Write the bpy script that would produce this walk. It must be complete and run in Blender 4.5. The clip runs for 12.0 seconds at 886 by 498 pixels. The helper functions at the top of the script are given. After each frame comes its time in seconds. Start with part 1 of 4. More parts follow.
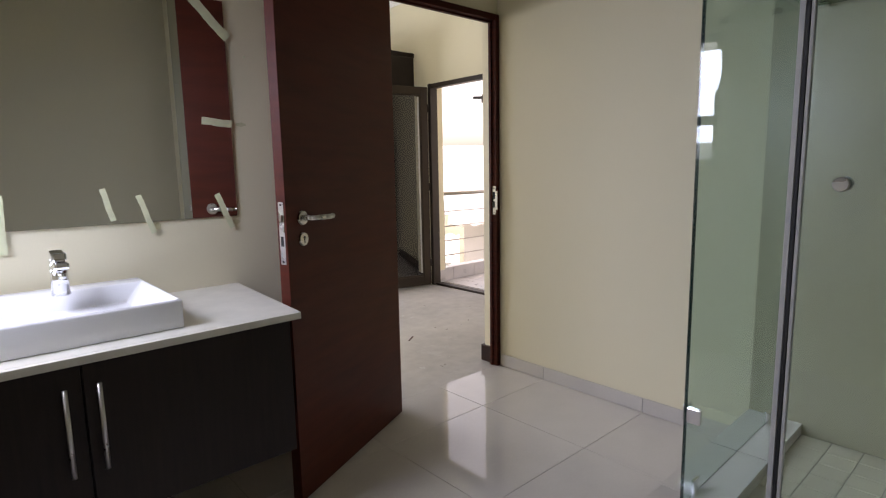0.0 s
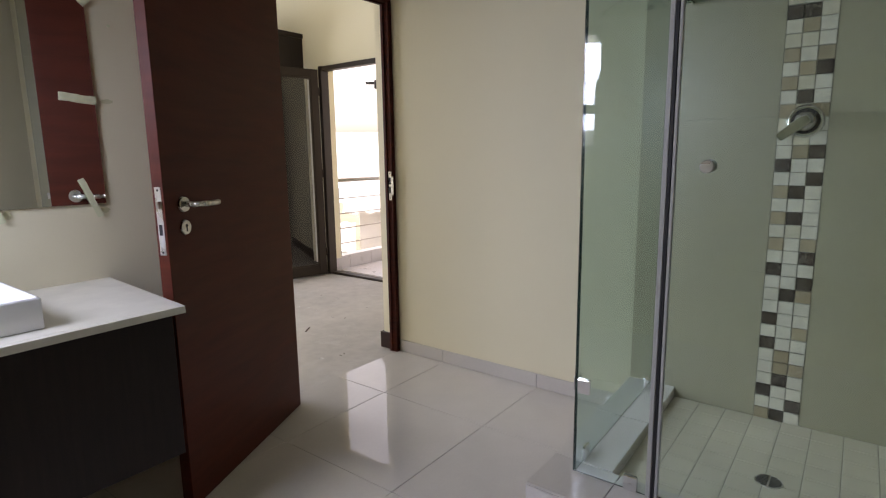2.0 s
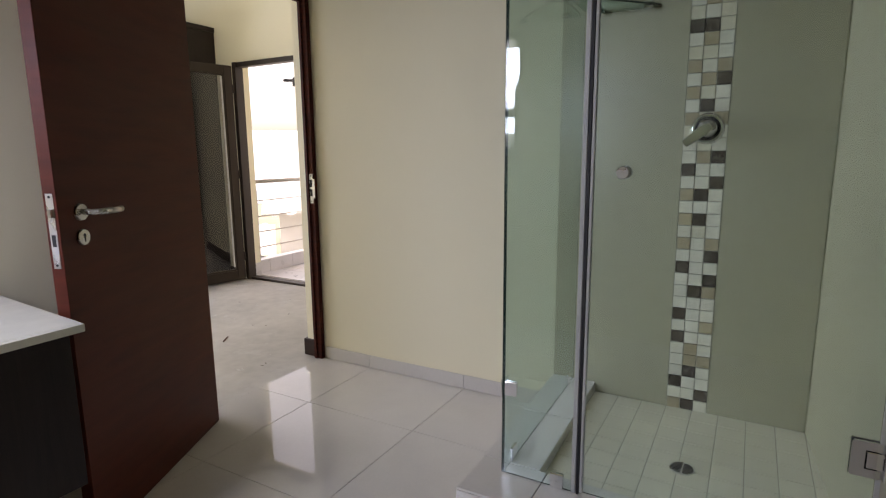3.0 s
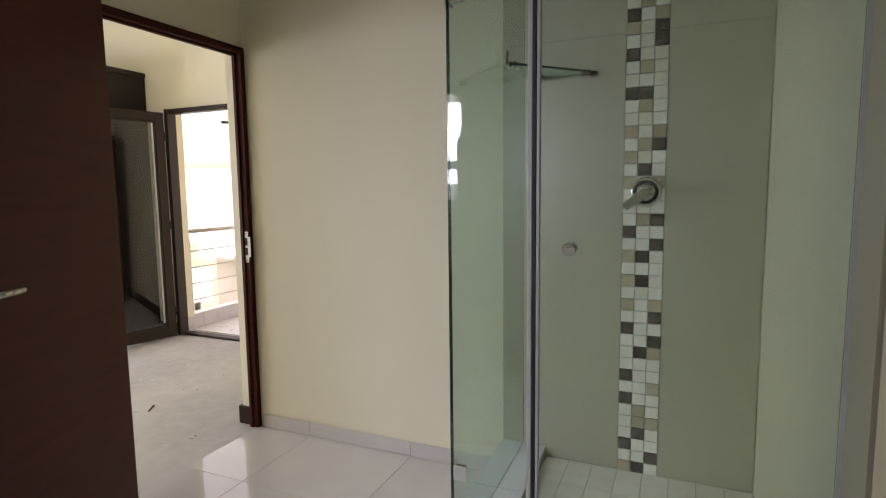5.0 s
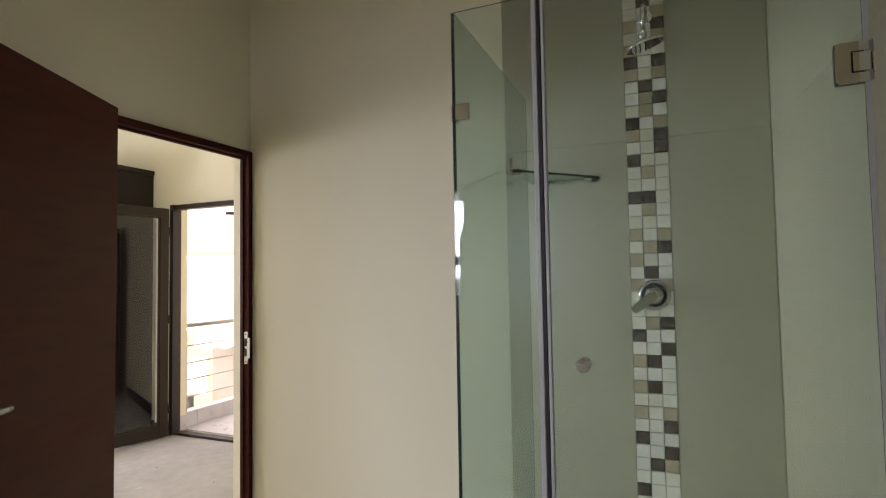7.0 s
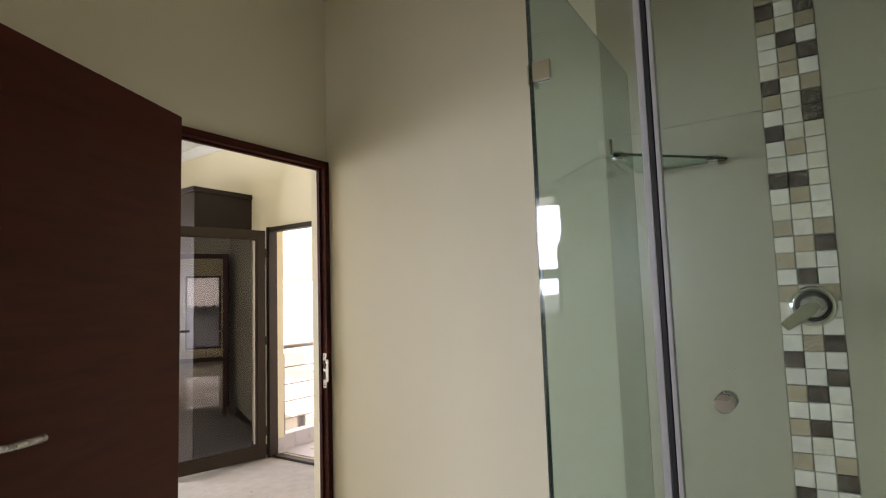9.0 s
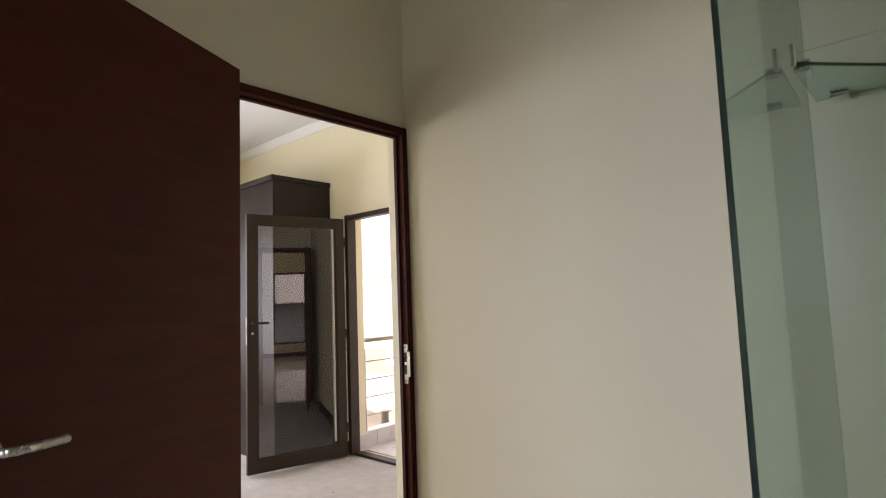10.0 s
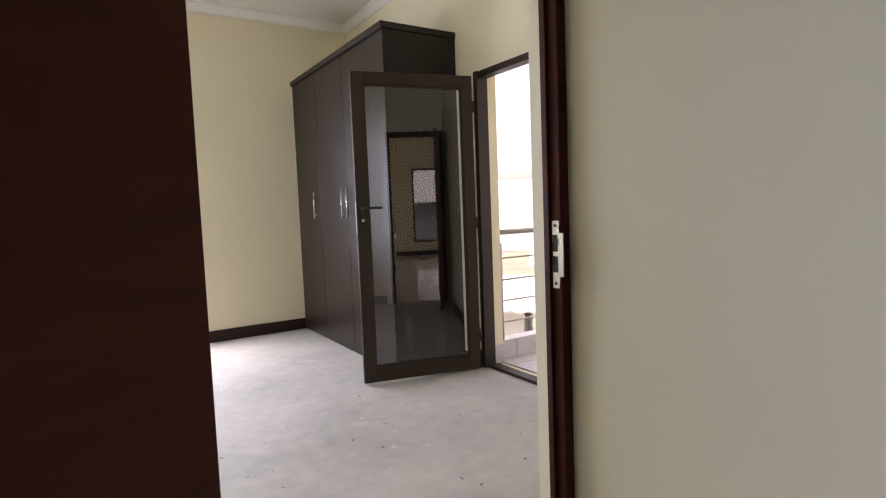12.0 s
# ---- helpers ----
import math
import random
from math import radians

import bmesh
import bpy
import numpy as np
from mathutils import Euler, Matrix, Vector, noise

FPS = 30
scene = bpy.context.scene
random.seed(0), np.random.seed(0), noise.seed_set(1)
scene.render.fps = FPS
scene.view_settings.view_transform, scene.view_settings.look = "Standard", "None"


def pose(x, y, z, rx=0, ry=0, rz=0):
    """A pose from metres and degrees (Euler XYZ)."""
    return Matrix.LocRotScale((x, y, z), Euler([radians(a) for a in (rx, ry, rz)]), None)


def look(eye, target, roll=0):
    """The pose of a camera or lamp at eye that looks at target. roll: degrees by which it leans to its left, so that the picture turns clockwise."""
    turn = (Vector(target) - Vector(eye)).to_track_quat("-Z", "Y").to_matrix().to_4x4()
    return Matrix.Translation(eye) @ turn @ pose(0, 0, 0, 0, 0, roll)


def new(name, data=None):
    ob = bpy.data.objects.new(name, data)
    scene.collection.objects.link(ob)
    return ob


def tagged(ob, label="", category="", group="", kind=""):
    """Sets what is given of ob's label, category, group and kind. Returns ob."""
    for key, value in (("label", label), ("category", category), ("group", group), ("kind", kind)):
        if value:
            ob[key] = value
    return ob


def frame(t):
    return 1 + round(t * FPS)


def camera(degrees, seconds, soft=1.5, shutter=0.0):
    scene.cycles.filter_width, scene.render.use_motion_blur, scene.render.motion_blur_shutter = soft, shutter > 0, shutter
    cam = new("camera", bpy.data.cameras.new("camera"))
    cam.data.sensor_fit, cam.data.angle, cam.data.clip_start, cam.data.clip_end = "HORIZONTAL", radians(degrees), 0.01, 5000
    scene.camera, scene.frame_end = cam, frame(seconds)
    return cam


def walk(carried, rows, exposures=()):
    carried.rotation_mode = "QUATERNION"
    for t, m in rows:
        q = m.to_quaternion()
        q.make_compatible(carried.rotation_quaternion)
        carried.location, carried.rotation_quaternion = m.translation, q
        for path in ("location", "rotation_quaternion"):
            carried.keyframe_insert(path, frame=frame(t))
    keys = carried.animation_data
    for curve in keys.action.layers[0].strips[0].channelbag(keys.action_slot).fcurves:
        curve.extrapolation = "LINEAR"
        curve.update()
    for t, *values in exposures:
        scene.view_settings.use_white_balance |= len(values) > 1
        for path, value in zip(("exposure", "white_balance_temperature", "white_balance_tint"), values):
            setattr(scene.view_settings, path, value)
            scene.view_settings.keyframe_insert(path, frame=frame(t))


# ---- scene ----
# the camera and its walk
cam = camera(77.7, 12.0, 1.2)
PATH = [
    (0, (0.19, 0.266, 1.227), (1.511, 1.74, 0.941), -1.1),
    (0.5, (0.196, 0.27, 1.217), (1.563, 1.697, 0.911), -1.1),
    (1, (0.201, 0.273, 1.209), (1.613, 1.652, 0.888), -1.0),
    (1.5, (0.199, 0.28, 1.212), (1.685, 1.576, 0.879), -0.8),
    (2, (0.2, 0.283, 1.213), (1.769, 1.477, 0.877), -0.8),
    (2.5, (0.201, 0.298, 1.218), (1.854, 1.372, 0.881), -0.6),
    (3, (0.219, 0.301, 1.229), (1.938, 1.265, 0.888), -0.5),
    (5, (0.305, 0.336, 1.336), (2.129, 1.129, 1.123), -0.7),
    (5.5, (0.321, 0.353, 1.372), (2.158, 1.134, 1.257), -0.8),
    (6, (0.312, 0.367, 1.396), (2.157, 1.14, 1.383), -0.8),
    (6.5, (0.306, 0.37, 1.411), (2.151, 1.138, 1.479), -0.9),
    (8.5, (0.566, 0.408, 1.408), (2.316, 1.36, 1.583), -1.5),
    (9, (0.662, 0.458, 1.376), (2.314, 1.571, 1.556), -1.9),
    (9.5, (0.798, 0.595, 1.363), (2.357, 1.834, 1.545), -1.8),
    (10, (0.94, 0.742, 1.315), (2.415, 2.08, 1.497), -2.1),
    (10.5, (1.098, 0.92, 1.294), (2.499, 2.338, 1.456), -1.9),
    (11, (1.344, 1.106, 1.228), (2.631, 2.634, 1.319), -2.1),
    (11.5, (1.536, 1.319, 1.187), (2.71, 2.937, 1.136), -2.2),
    (12, (1.665, 1.525, 1.166), (2.737, 3.206, 1.015), -2.2),
]
EXPOSURES = [(0.0, 1.9, 7800, 26), (3.0, 2.0, 7900, 25), (5.5, 2.1, 8200, 25), (9.0, 2.28, 8200, 26), (12.0, 1.82, 7400, 28)]
walk(cam, [(t, look(eye, target, roll)) for t, eye, target, roll in PATH], EXPOSURES)

# ---- world and light ----
world = bpy.data.worlds.new("overcast_sky")
scene.world = world
world.use_nodes = True
wn = world.node_tree
bg = wn.nodes["Background"]
sky = wn.nodes.new("ShaderNodeTexSky")
sky.sky_type, sky.sun_disc = "NISHITA", False
sky.sun_elevation, sky.sun_rotation = radians(64), radians(318)
sky.air_density, sky.dust_density = 1.0, 4.0
pale = wn.nodes.new("ShaderNodeHueSaturation")
pale.inputs["Saturation"].default_value = 0.5
wn.links.new(sky.outputs[0], pale.inputs["Color"])
wn.links.new(pale.outputs[0], bg.inputs[0])
bg.inputs[1].default_value = 0.15
sun = new("sun", bpy.data.lights.new("sun", "SUN"))
sun.data.energy, sun.data.angle, sun.data.color = 0.9, radians(40), (0.86, 0.93, 1.0)
sun.matrix_world = look((0, 0, 20), (0.49, -0.54, 20 - 1.5))


def window_light(name, eye, target, w, h, power, color=(1.0, 0.98, 0.95), spread=180):
    lamp = new(name, bpy.data.lights.new(name, "AREA"))
    lamp.data.shape, lamp.data.size, lamp.data.size_y = "RECTANGLE", w, h
    lamp.data.energy, lamp.data.color, lamp.data.spread = power, color, radians(spread)
    lamp.matrix_world = look(eye, target)
    return lamp


window_light("bathroom_window_daylight", (-0.325, 2.04, 1.64), (0.575, 1.72, 0.54), 0.57, 0.79, 7.4, (0.53, 0.70, 1.0), 152)
window_light("bedroom_window_daylight", (1.275, 7.06, 1.4), (1.3, 5.0, 0.65), 2.15, 1.5, 46, (0.59, 0.76, 1.0))
# fill lamp added out of view to brighten the landing walls
window_light("landing_fill_light", (5.44, -2.2, 1.55), (4.0, -2.4, 0.9), 1.5, 1.2, 26, (0.80, 0.88, 1.0))


# ---- materials ----
def mat(name, color, rough=0.5, metal=0.0, vary=0.06, scale=6.0, fine=60.0, bump=0.02, stretch=(1, 1, 1), spec=0.5, coat=0.0, rand=0.0, rough_vary=0.1):
    """Principled surface with two scales of variation, bump, and optional variation from piece to piece."""
    m = bpy.data.materials.new(name)
    m.use_nodes = True
    n, l = m.node_tree.nodes, m.node_tree.links
    p = n["Principled BSDF"]
    tc, mp = n.new("ShaderNodeTexCoord"), n.new("ShaderNodeMapping")
    mp.inputs["Scale"].default_value = stretch
    l.new(tc.outputs["Object"], mp.inputs["Vector"])
    where = mp.outputs[0]
    if rand:
        own, far, shift = n.new("ShaderNodeObjectInfo"), n.new("ShaderNodeMath"), n.new("ShaderNodeVectorMath")
        far.operation, far.inputs[1].default_value = "MULTIPLY", 61.0
        l.new(own.outputs["Random"], far.inputs[0])
        l.new(mp.outputs[0], shift.inputs[0]), l.new(far.outputs[0], shift.inputs[1])
        where = shift.outputs[0]
        shift.name = "own_place"
    big, small = n.new("ShaderNodeTexNoise"), n.new("ShaderNodeTexNoise")
    for tex, sc, det in ((big, scale, 4), (small, fine, 5)):
        tex.inputs["Scale"].default_value, tex.inputs["Detail"].default_value = sc, det
        l.new(where, tex.inputs["Vector"])
    add = n.new("ShaderNodeMath")
    add.operation = "ADD"
    half = n.new("ShaderNodeMath")
    half.operation = "MULTIPLY"
    half.inputs[1].default_value = 0.5
    l.new(big.outputs["Fac"], add.inputs[0])
    l.new(small.outputs["Fac"], half.inputs[0])
    l.new(half.outputs[0], add.inputs[1])
    mr = n.new("ShaderNodeMapRange")
    mr.inputs["From Min"].default_value, mr.inputs["From Max"].default_value = 0.35, 1.15
    mr.inputs["To Min"].default_value, mr.inputs["To Max"].default_value = 1 - vary * 2, 1 + vary * 2
    l.new(add.outputs[0], mr.inputs["Value"])
    val = mr.outputs[0]
    if rand:
        oi, r2, mul = n.new("ShaderNodeObjectInfo"), n.new("ShaderNodeMapRange"), n.new("ShaderNodeMath")
        r2.inputs["To Min"].default_value, r2.inputs["To Max"].default_value = 1 - rand, 1 + rand
        l.new(oi.outputs["Random"], r2.inputs["Value"])
        mul.operation = "MULTIPLY"
        l.new(val, mul.inputs[0]), l.new(r2.outputs[0], mul.inputs[1])
        val = mul.outputs[0]
    vm = n.new("ShaderNodeVectorMath")
    vm.name = "tone"
    vm.operation = "SCALE"
    vm.inputs[0].default_value = color
    l.new(val, vm.inputs["Scale"])
    l.new(vm.outputs[0], p.inputs["Base Color"])
    rr = n.new("ShaderNodeMapRange")
    rr.inputs["From Min"].default_value, rr.inputs["From Max"].default_value = 0.3, 0.7
    rr.inputs["To Min"].default_value, rr.inputs["To Max"].default_value = max(0, rough * (1 - rough_vary)), min(1, rough * (1 + rough_vary))
    l.new(big.outputs["Fac"], rr.inputs["Value"])
    l.new(rr.outputs[0], p.inputs["Roughness"])
    p.inputs["Metallic"].default_value = metal
    p.inputs["Specular IOR Level"].default_value = spec
    p.inputs["Coat Weight"].default_value = coat
    p.inputs["Coat Roughness"].default_value = 0.12
    if bump:
        b = n.new("ShaderNodeBump")
        b.inputs["Strength"].default_value, b.inputs["Distance"].default_value = bump * 5, 0.002
        l.new(small.outputs["Fac"], b.inputs["Height"])
        l.new(b.outputs[0], p.inputs["Normal"])
    return m


def glass_mat(name, tint, ior=1.5, rough=0.0):
    m = bpy.data.materials.new(name)
    m.use_nodes = True
    n, l = m.node_tree.nodes, m.node_tree.links
    n.remove(n["Principled BSDF"])
    g = n.new("ShaderNodeBsdfGlass")
    g.inputs["Color"].default_value, g.inputs["Roughness"].default_value, g.inputs["IOR"].default_value = (*tint, 1), rough, ior
    l.new(g.outputs[0], n["Material Output"].inputs[0])
    return m


def coated_pane_mat(name, tint, ior):
    """Dark reflective glazing: a tinted clear sheet with a mirror-like sheen on its face."""
    m = bpy.data.materials.new(name)
    m.use_nodes = True
    n, l = m.node_tree.nodes, m.node_tree.links
    n.remove(n["Principled BSDF"])
    tr, gl, fr, mx = n.new("ShaderNodeBsdfTransparent"), n.new("ShaderNodeBsdfGlossy"), n.new("ShaderNodeFresnel"), n.new("ShaderNodeMixShader")
    tr.inputs[0].default_value = (*tint, 1)
    gl.inputs[0].default_value, gl.inputs["Roughness"].default_value = (1, 1, 1, 1), 0.0
    fr.inputs[0].default_value = ior
    l.new(fr.outputs[0], mx.inputs[0]), l.new(tr.outputs[0], mx.inputs[1]), l.new(gl.outputs[0], mx.inputs[2])
    l.new(mx.outputs[0], n["Material Output"].inputs[0])
    return m


def wood_mat(name, dark, light, rough, stretch, scale=3.0, coat=0.0, spec=0.5):
    """Stained timber: long grain streaks between two tones, fine pores."""
    m = mat(name, (1, 1, 1), rough, 0, 0.05, scale, 40, 0.03, stretch, spec, coat)
    n, l = m.node_tree.nodes, m.node_tree.links
    p = n["Principled BSDF"]
    mp = n["Mapping"]
    streak = n.new("ShaderNodeTexNoise")
    streak.inputs["Scale"].default_value, streak.inputs["Detail"].default_value, streak.inputs["Distortion"].default_value = scale * 2.5, 5, 0.25
    l.new(mp.outputs[0], streak.inputs["Vector"])
    ramp = n.new("ShaderNodeValToRGB")
    ramp.color_ramp.elements[0].position, ramp.color_ramp.elements[1].position = 0.25, 0.85
    ramp.color_ramp.elements[0].color, ramp.color_ramp.elements[1].color = (*dark, 1), (*light, 1)
    l.new(streak.outputs["Fac"], ramp.inputs[0])
    vm = n["tone"]
    l.new(ramp.outputs[0], vm.inputs[0])
    return m


def marble_mat(name, color, vein, spread, rand):
    """Tumbled marble: a mottled base with wandering veins, different on each chip."""
    m = mat(name, color, 0.36, 0, 0.10, 28, 120, 0.02, rand=rand, spec=0.3)
    n, l = m.node_tree.nodes, m.node_tree.links
    tex, ramp, mix = n.new("ShaderNodeTexNoise"), n.new("ShaderNodeValToRGB"), n.new("ShaderNodeMixRGB")
    tex.inputs["Scale"].default_value, tex.inputs["Detail"].default_value, tex.inputs["Distortion"].default_value = 26, 3, 2.2
    l.new(n["own_place"].outputs[0], tex.inputs["Vector"])
    e = ramp.color_ramp.elements
    e[0].position, e[1].position = 0.5 - spread, 0.5
    e[0].color, e[1].color = (0, 0, 0, 1), (0.75, 0.75, 0.75, 1)
    last = ramp.color_ramp.elements.new(0.5 + spread)
    last.color = (0, 0, 0, 1)
    l.new(tex.outputs["Fac"], ramp.inputs[0])
    l.new(ramp.outputs[0], mix.inputs[0])
    l.new(n["tone"].outputs[0], mix.inputs[1])
    mix.inputs[2].default_value = (*vein, 1)
    l.new(mix.outputs[0], n["Principled BSDF"].inputs["Base Color"])
    return m


CREAM = mat("cream_wall_paint", (0.77, 0.705, 0.51), 0.55, 0, 0.012, 1.5, 150, 0.015, spec=0.3)
WHITE = mat("white_ceiling_paint", (0.86, 0.85, 0.80), 0.7, 0, 0.01, 2, 120, 0.01)
PORCELAIN = mat("polished_porcelain_tile", (0.62, 0.58, 0.53), 0.022, 0, 0.03, 5, 90, 0.0, rand=0.025, rough_vary=0.25)
SKIRT_TILE = mat("porcelain_skirting_tile", (0.58, 0.54, 0.49), 0.09, 0, 0.03, 5, 90, 0.0, rand=0.03)
LIGHT_GROUT = mat("pale_wall_grout", (0.36, 0.335, 0.27), 0.85, 0, 0.04, 20, 200, 0.02)
GROUT = mat("grey_grout", (0.36, 0.335, 0.30), 0.85, 0, 0.06, 20, 200, 0.04)
WALL_TILE = mat("pale_glazed_wall_tile", (0.355, 0.322, 0.215), 0.34, 0, 0.012, 2, 60, 0.0, rand=0.012)
FLOOR_TILE = mat("cream_shower_floor_tile", (0.64, 0.58, 0.44), 0.38, 0, 0.05, 9, 110, 0.03, rand=0.05)
FLOOR_GROUT = mat("warm_floor_grout", (0.40, 0.37, 0.29), 0.85, 0, 0.08, 20, 200, 0.03)
MOS_W = marble_mat("white_marble_mosaic", (0.66, 0.61, 0.48), (0.54, 0.50, 0.40), 0.03, 0.05)
MOS_C = marble_mat("cream_marble_mosaic", (0.58, 0.52, 0.37), (0.66, 0.60, 0.45), 0.05, 0.07)
MOS_T = marble_mat("tan_marble_mosaic", (0.35, 0.275, 0.165), (0.46, 0.39, 0.27), 0.05, 0.14)
MOS_D = marble_mat("dark_emperador_mosaic", (0.048, 0.033, 0.023), (0.32, 0.28, 0.22), 0.035, 0.25)
MAHOGANY = wood_mat("red_brown_mahogany_stain", (0.034, 0.008, 0.005), (0.092, 0.017, 0.008), 0.5, (0.6, 0.6, 9), 2.2, spec=0.12)
MAHOGANY_H = wood_mat("red_brown_mahogany_veneer", (0.070, 0.016, 0.010), (0.118, 0.025, 0.014), 0.42, (1.0, 1.0, 7), 1.4, spec=0.15)
WENGE = wood_mat("dark_wenge_melamine", (0.018, 0.012, 0.0105), (0.029, 0.0185, 0.015), 0.34, (14, 14, 0.9), 2.0, spec=0.24)
SKIRT_WOOD = wood_mat("dark_stained_skirting", (0.016, 0.007, 0.005), (0.036, 0.013, 0.008), 0.4, (3, 3, 9), 2.0, spec=0.3)
ALU_BROWN = mat("bronze_powder_coated_aluminium", (0.033, 0.022, 0.014), 0.48, 0.0, 0.03, 8, 180, 0.01, spec=0.25)
CHROME = mat("chrome", (0.84, 0.84, 0.85), 0.08, 1, 0.02, 10, 100, 0.0)
SATIN = mat("brushed_stainless_steel", (0.58, 0.56, 0.53), 0.28, 1, 0.04, 12, 200, 0.02)
CERAMIC = mat("white_glazed_ceramic", (0.85, 0.85, 0.85), 0.10, 0, 0.004, 3, 60, 0.0)
STONE = mat("cream_engineered_stone", (0.70, 0.67, 0.58), 0.22, 0, 0.03, 12, 160, 0.0)
CONCRETE = mat("bare_screed_concrete", (0.44, 0.41, 0.37), 0.7, 0, 0.15, 1.6, 12, 0.04)
cn, cl = CONCRETE.node_tree.nodes, CONCRETE.node_tree.links
blot, bramp, bmix = cn.new("ShaderNodeTexNoise"), cn.new("ShaderNodeValToRGB"), cn.new("ShaderNodeMixRGB")
blot.inputs["Scale"].default_value, blot.inputs["Detail"].default_value, blot.inputs["Roughness"].default_value = 4.5, 8, 0.7
bramp.color_ramp.elements[0].position, bramp.color_ramp.elements[1].position = 0.56, 0.66
bramp.color_ramp.elements[1].color = (0.55, 0.55, 0.55, 1)
cl.new(cn["Mapping"].outputs[0], blot.inputs["Vector"])
cl.new(blot.outputs["Fac"], bramp.inputs[0])
cl.new(bramp.outputs[0], bmix.inputs[0])
cl.new(cn["tone"].outputs[0], bmix.inputs[1])
bmix.inputs[2].default_value = (0.52, 0.50, 0.47, 1)
cl.new(bmix.outputs[0], cn["Principled BSDF"].inputs["Base Color"])
DIRT = mat("dried_mud_grit", (0.20, 0.18, 0.155), 0.9, 0, 0.15, 30, 120, 0.05)
PLASTER_CRUMB = mat("plaster_crumb", (0.55, 0.53, 0.50), 0.85, 0, 0.1, 20, 90, 0.03)
RAIL_STEEL = mat("weathered_rail_steel", (0.42, 0.40, 0.37), 0.45, 0.5, 0.06, 14, 120, 0.02)
RUBBER = mat("black_gasket", (0.012, 0.012, 0.012), 0.6, 0, 0.02, 20, 90, 0.0)
GLASS_EDGE = mat("dark_green_glass_edge", (0.012, 0.03, 0.024), 0.12, 0, 0.03, 20, 60, 0.0)
PVC = mat("clear_grey_seal_strip", (0.46, 0.455, 0.43), 0.35, 0, 0.03, 20, 60, 0.0)
TAPE = mat("pale_masking_tape", (0.66, 0.67, 0.44), 0.7, 0, 0.05, 25, 120, 0.05)
GLUE = mat("yellowed_glue", (0.60, 0.56, 0.34), 0.5, 0, 0.06, 30, 120, 0.03)
DARK = mat("dark_slot", (0.01, 0.01, 0.01), 0.7, 0, 0.02, 20, 60, 0.0)
SHOWER_GLASS = glass_mat("green_tinted_shower_glass", (0.90, 0.958, 0.945))
DOOR_GLASS = coated_pane_mat("smoke_tinted_glass", (0.62, 0.61, 0.60), 1.8)
PANE_BACK = coated_pane_mat("smoke_tinted_glass_back", (0.95, 0.95, 0.95), 1.0)
SHELF_GLASS = glass_mat("clear_shelf_glass", (0.85, 0.95, 0.91))
MIRROR = mat("silvered_mirror", (0.86, 0.88, 0.87), 0.0, 1, 0.0, 2, 60, 0.0, rough_vary=0)
RENDER_WHITE = mat("white_house_render", (0.62, 0.61, 0.59), 0.8, 0, 0.03, 3, 60, 0.02)
HOUSE_GREY = mat("grey_house_render", (0.22, 0.23, 0.25), 0.8, 0, 0.05, 3, 60, 0.02)
ROOF_TILE = mat("pale_concrete_roof_tile", (0.58, 0.57, 0.55), 0.8, 0, 0.08, 8, 60, 0.05, rand=0.1)
GROUND = mat("dry_grass_and_soil", (0.24, 0.22, 0.15), 0.9, 0, 0.2, 0.4, 6, 0.1)
BALC_TILE = mat("balcony_ceramic_tile", (0.52, 0.50, 0.50), 0.3, 0, 0.05, 8, 90, 0.02, rand=0.04)


# distant haze imitated by emission, so the ring outside glows by itself
GLOW_HAZE = bpy.data.materials.new("glowing_haze")
GLOW_HAZE.use_nodes = True
hz = GLOW_HAZE.node_tree.nodes["Principled BSDF"]
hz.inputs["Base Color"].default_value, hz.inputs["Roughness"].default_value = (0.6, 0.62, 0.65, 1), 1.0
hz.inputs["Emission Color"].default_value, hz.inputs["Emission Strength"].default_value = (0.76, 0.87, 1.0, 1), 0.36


# ---- building helpers ----
def box(bm, x0, x1, y0, y1, z0, z1, mi=0, bev=0.0):
    g = bmesh.ops.create_cube(bm, size=1.0, matrix=Matrix.Translation(((x0 + x1) / 2, (y0 + y1) / 2, (z0 + z1) / 2)) @ Matrix.Diagonal((abs(x1 - x0), abs(y1 - y0), abs(z1 - z0), 1)))
    vs = g["verts"]
    fs = {f for v in vs for f in v.link_faces}
    for f in fs:
        f.material_index = mi
    if bev:
        bmesh.ops.bevel(bm, geom=list({e for v in vs for e in v.link_edges}), offset=bev, segments=2, profile=0.5, affect="EDGES")
    return bm


def one(x0, x1, y0, y1, z0, z1, bev=0.0):
    return box(bmesh.new(), x0, x1, y0, y1, z0, z1, 0, bev)


def rod(bm, a, b, r, r2=None, seg=16, mi=0):
    a, b = Vector(a), Vector(b)
    d = b - a
    m = Matrix.Translation((a + b) / 2) @ d.to_track_quat("Z", "Y").to_matrix().to_4x4()
    g = bmesh.ops.create_cone(bm, cap_ends=True, segments=seg, radius1=r, radius2=r if r2 is None else r2, depth=d.length, matrix=m)
    for f in {f for v in g["verts"] for f in v.link_faces}:
        f.material_index, f.smooth = mi, len(f.verts) == 4
    return bm


def tube(bm, pts, r, seg=12):
    for a, b in zip(pts, pts[1:]):
        rod(bm, a, b, r, seg=seg)
    for p in pts[1:-1]:
        g = bmesh.ops.create_uvsphere(bm, u_segments=seg, v_segments=8, radius=r, matrix=Matrix.Translation(p))
        for f in {f for v in g["verts"] for f in v.link_faces}:
            f.smooth = True
    return bm


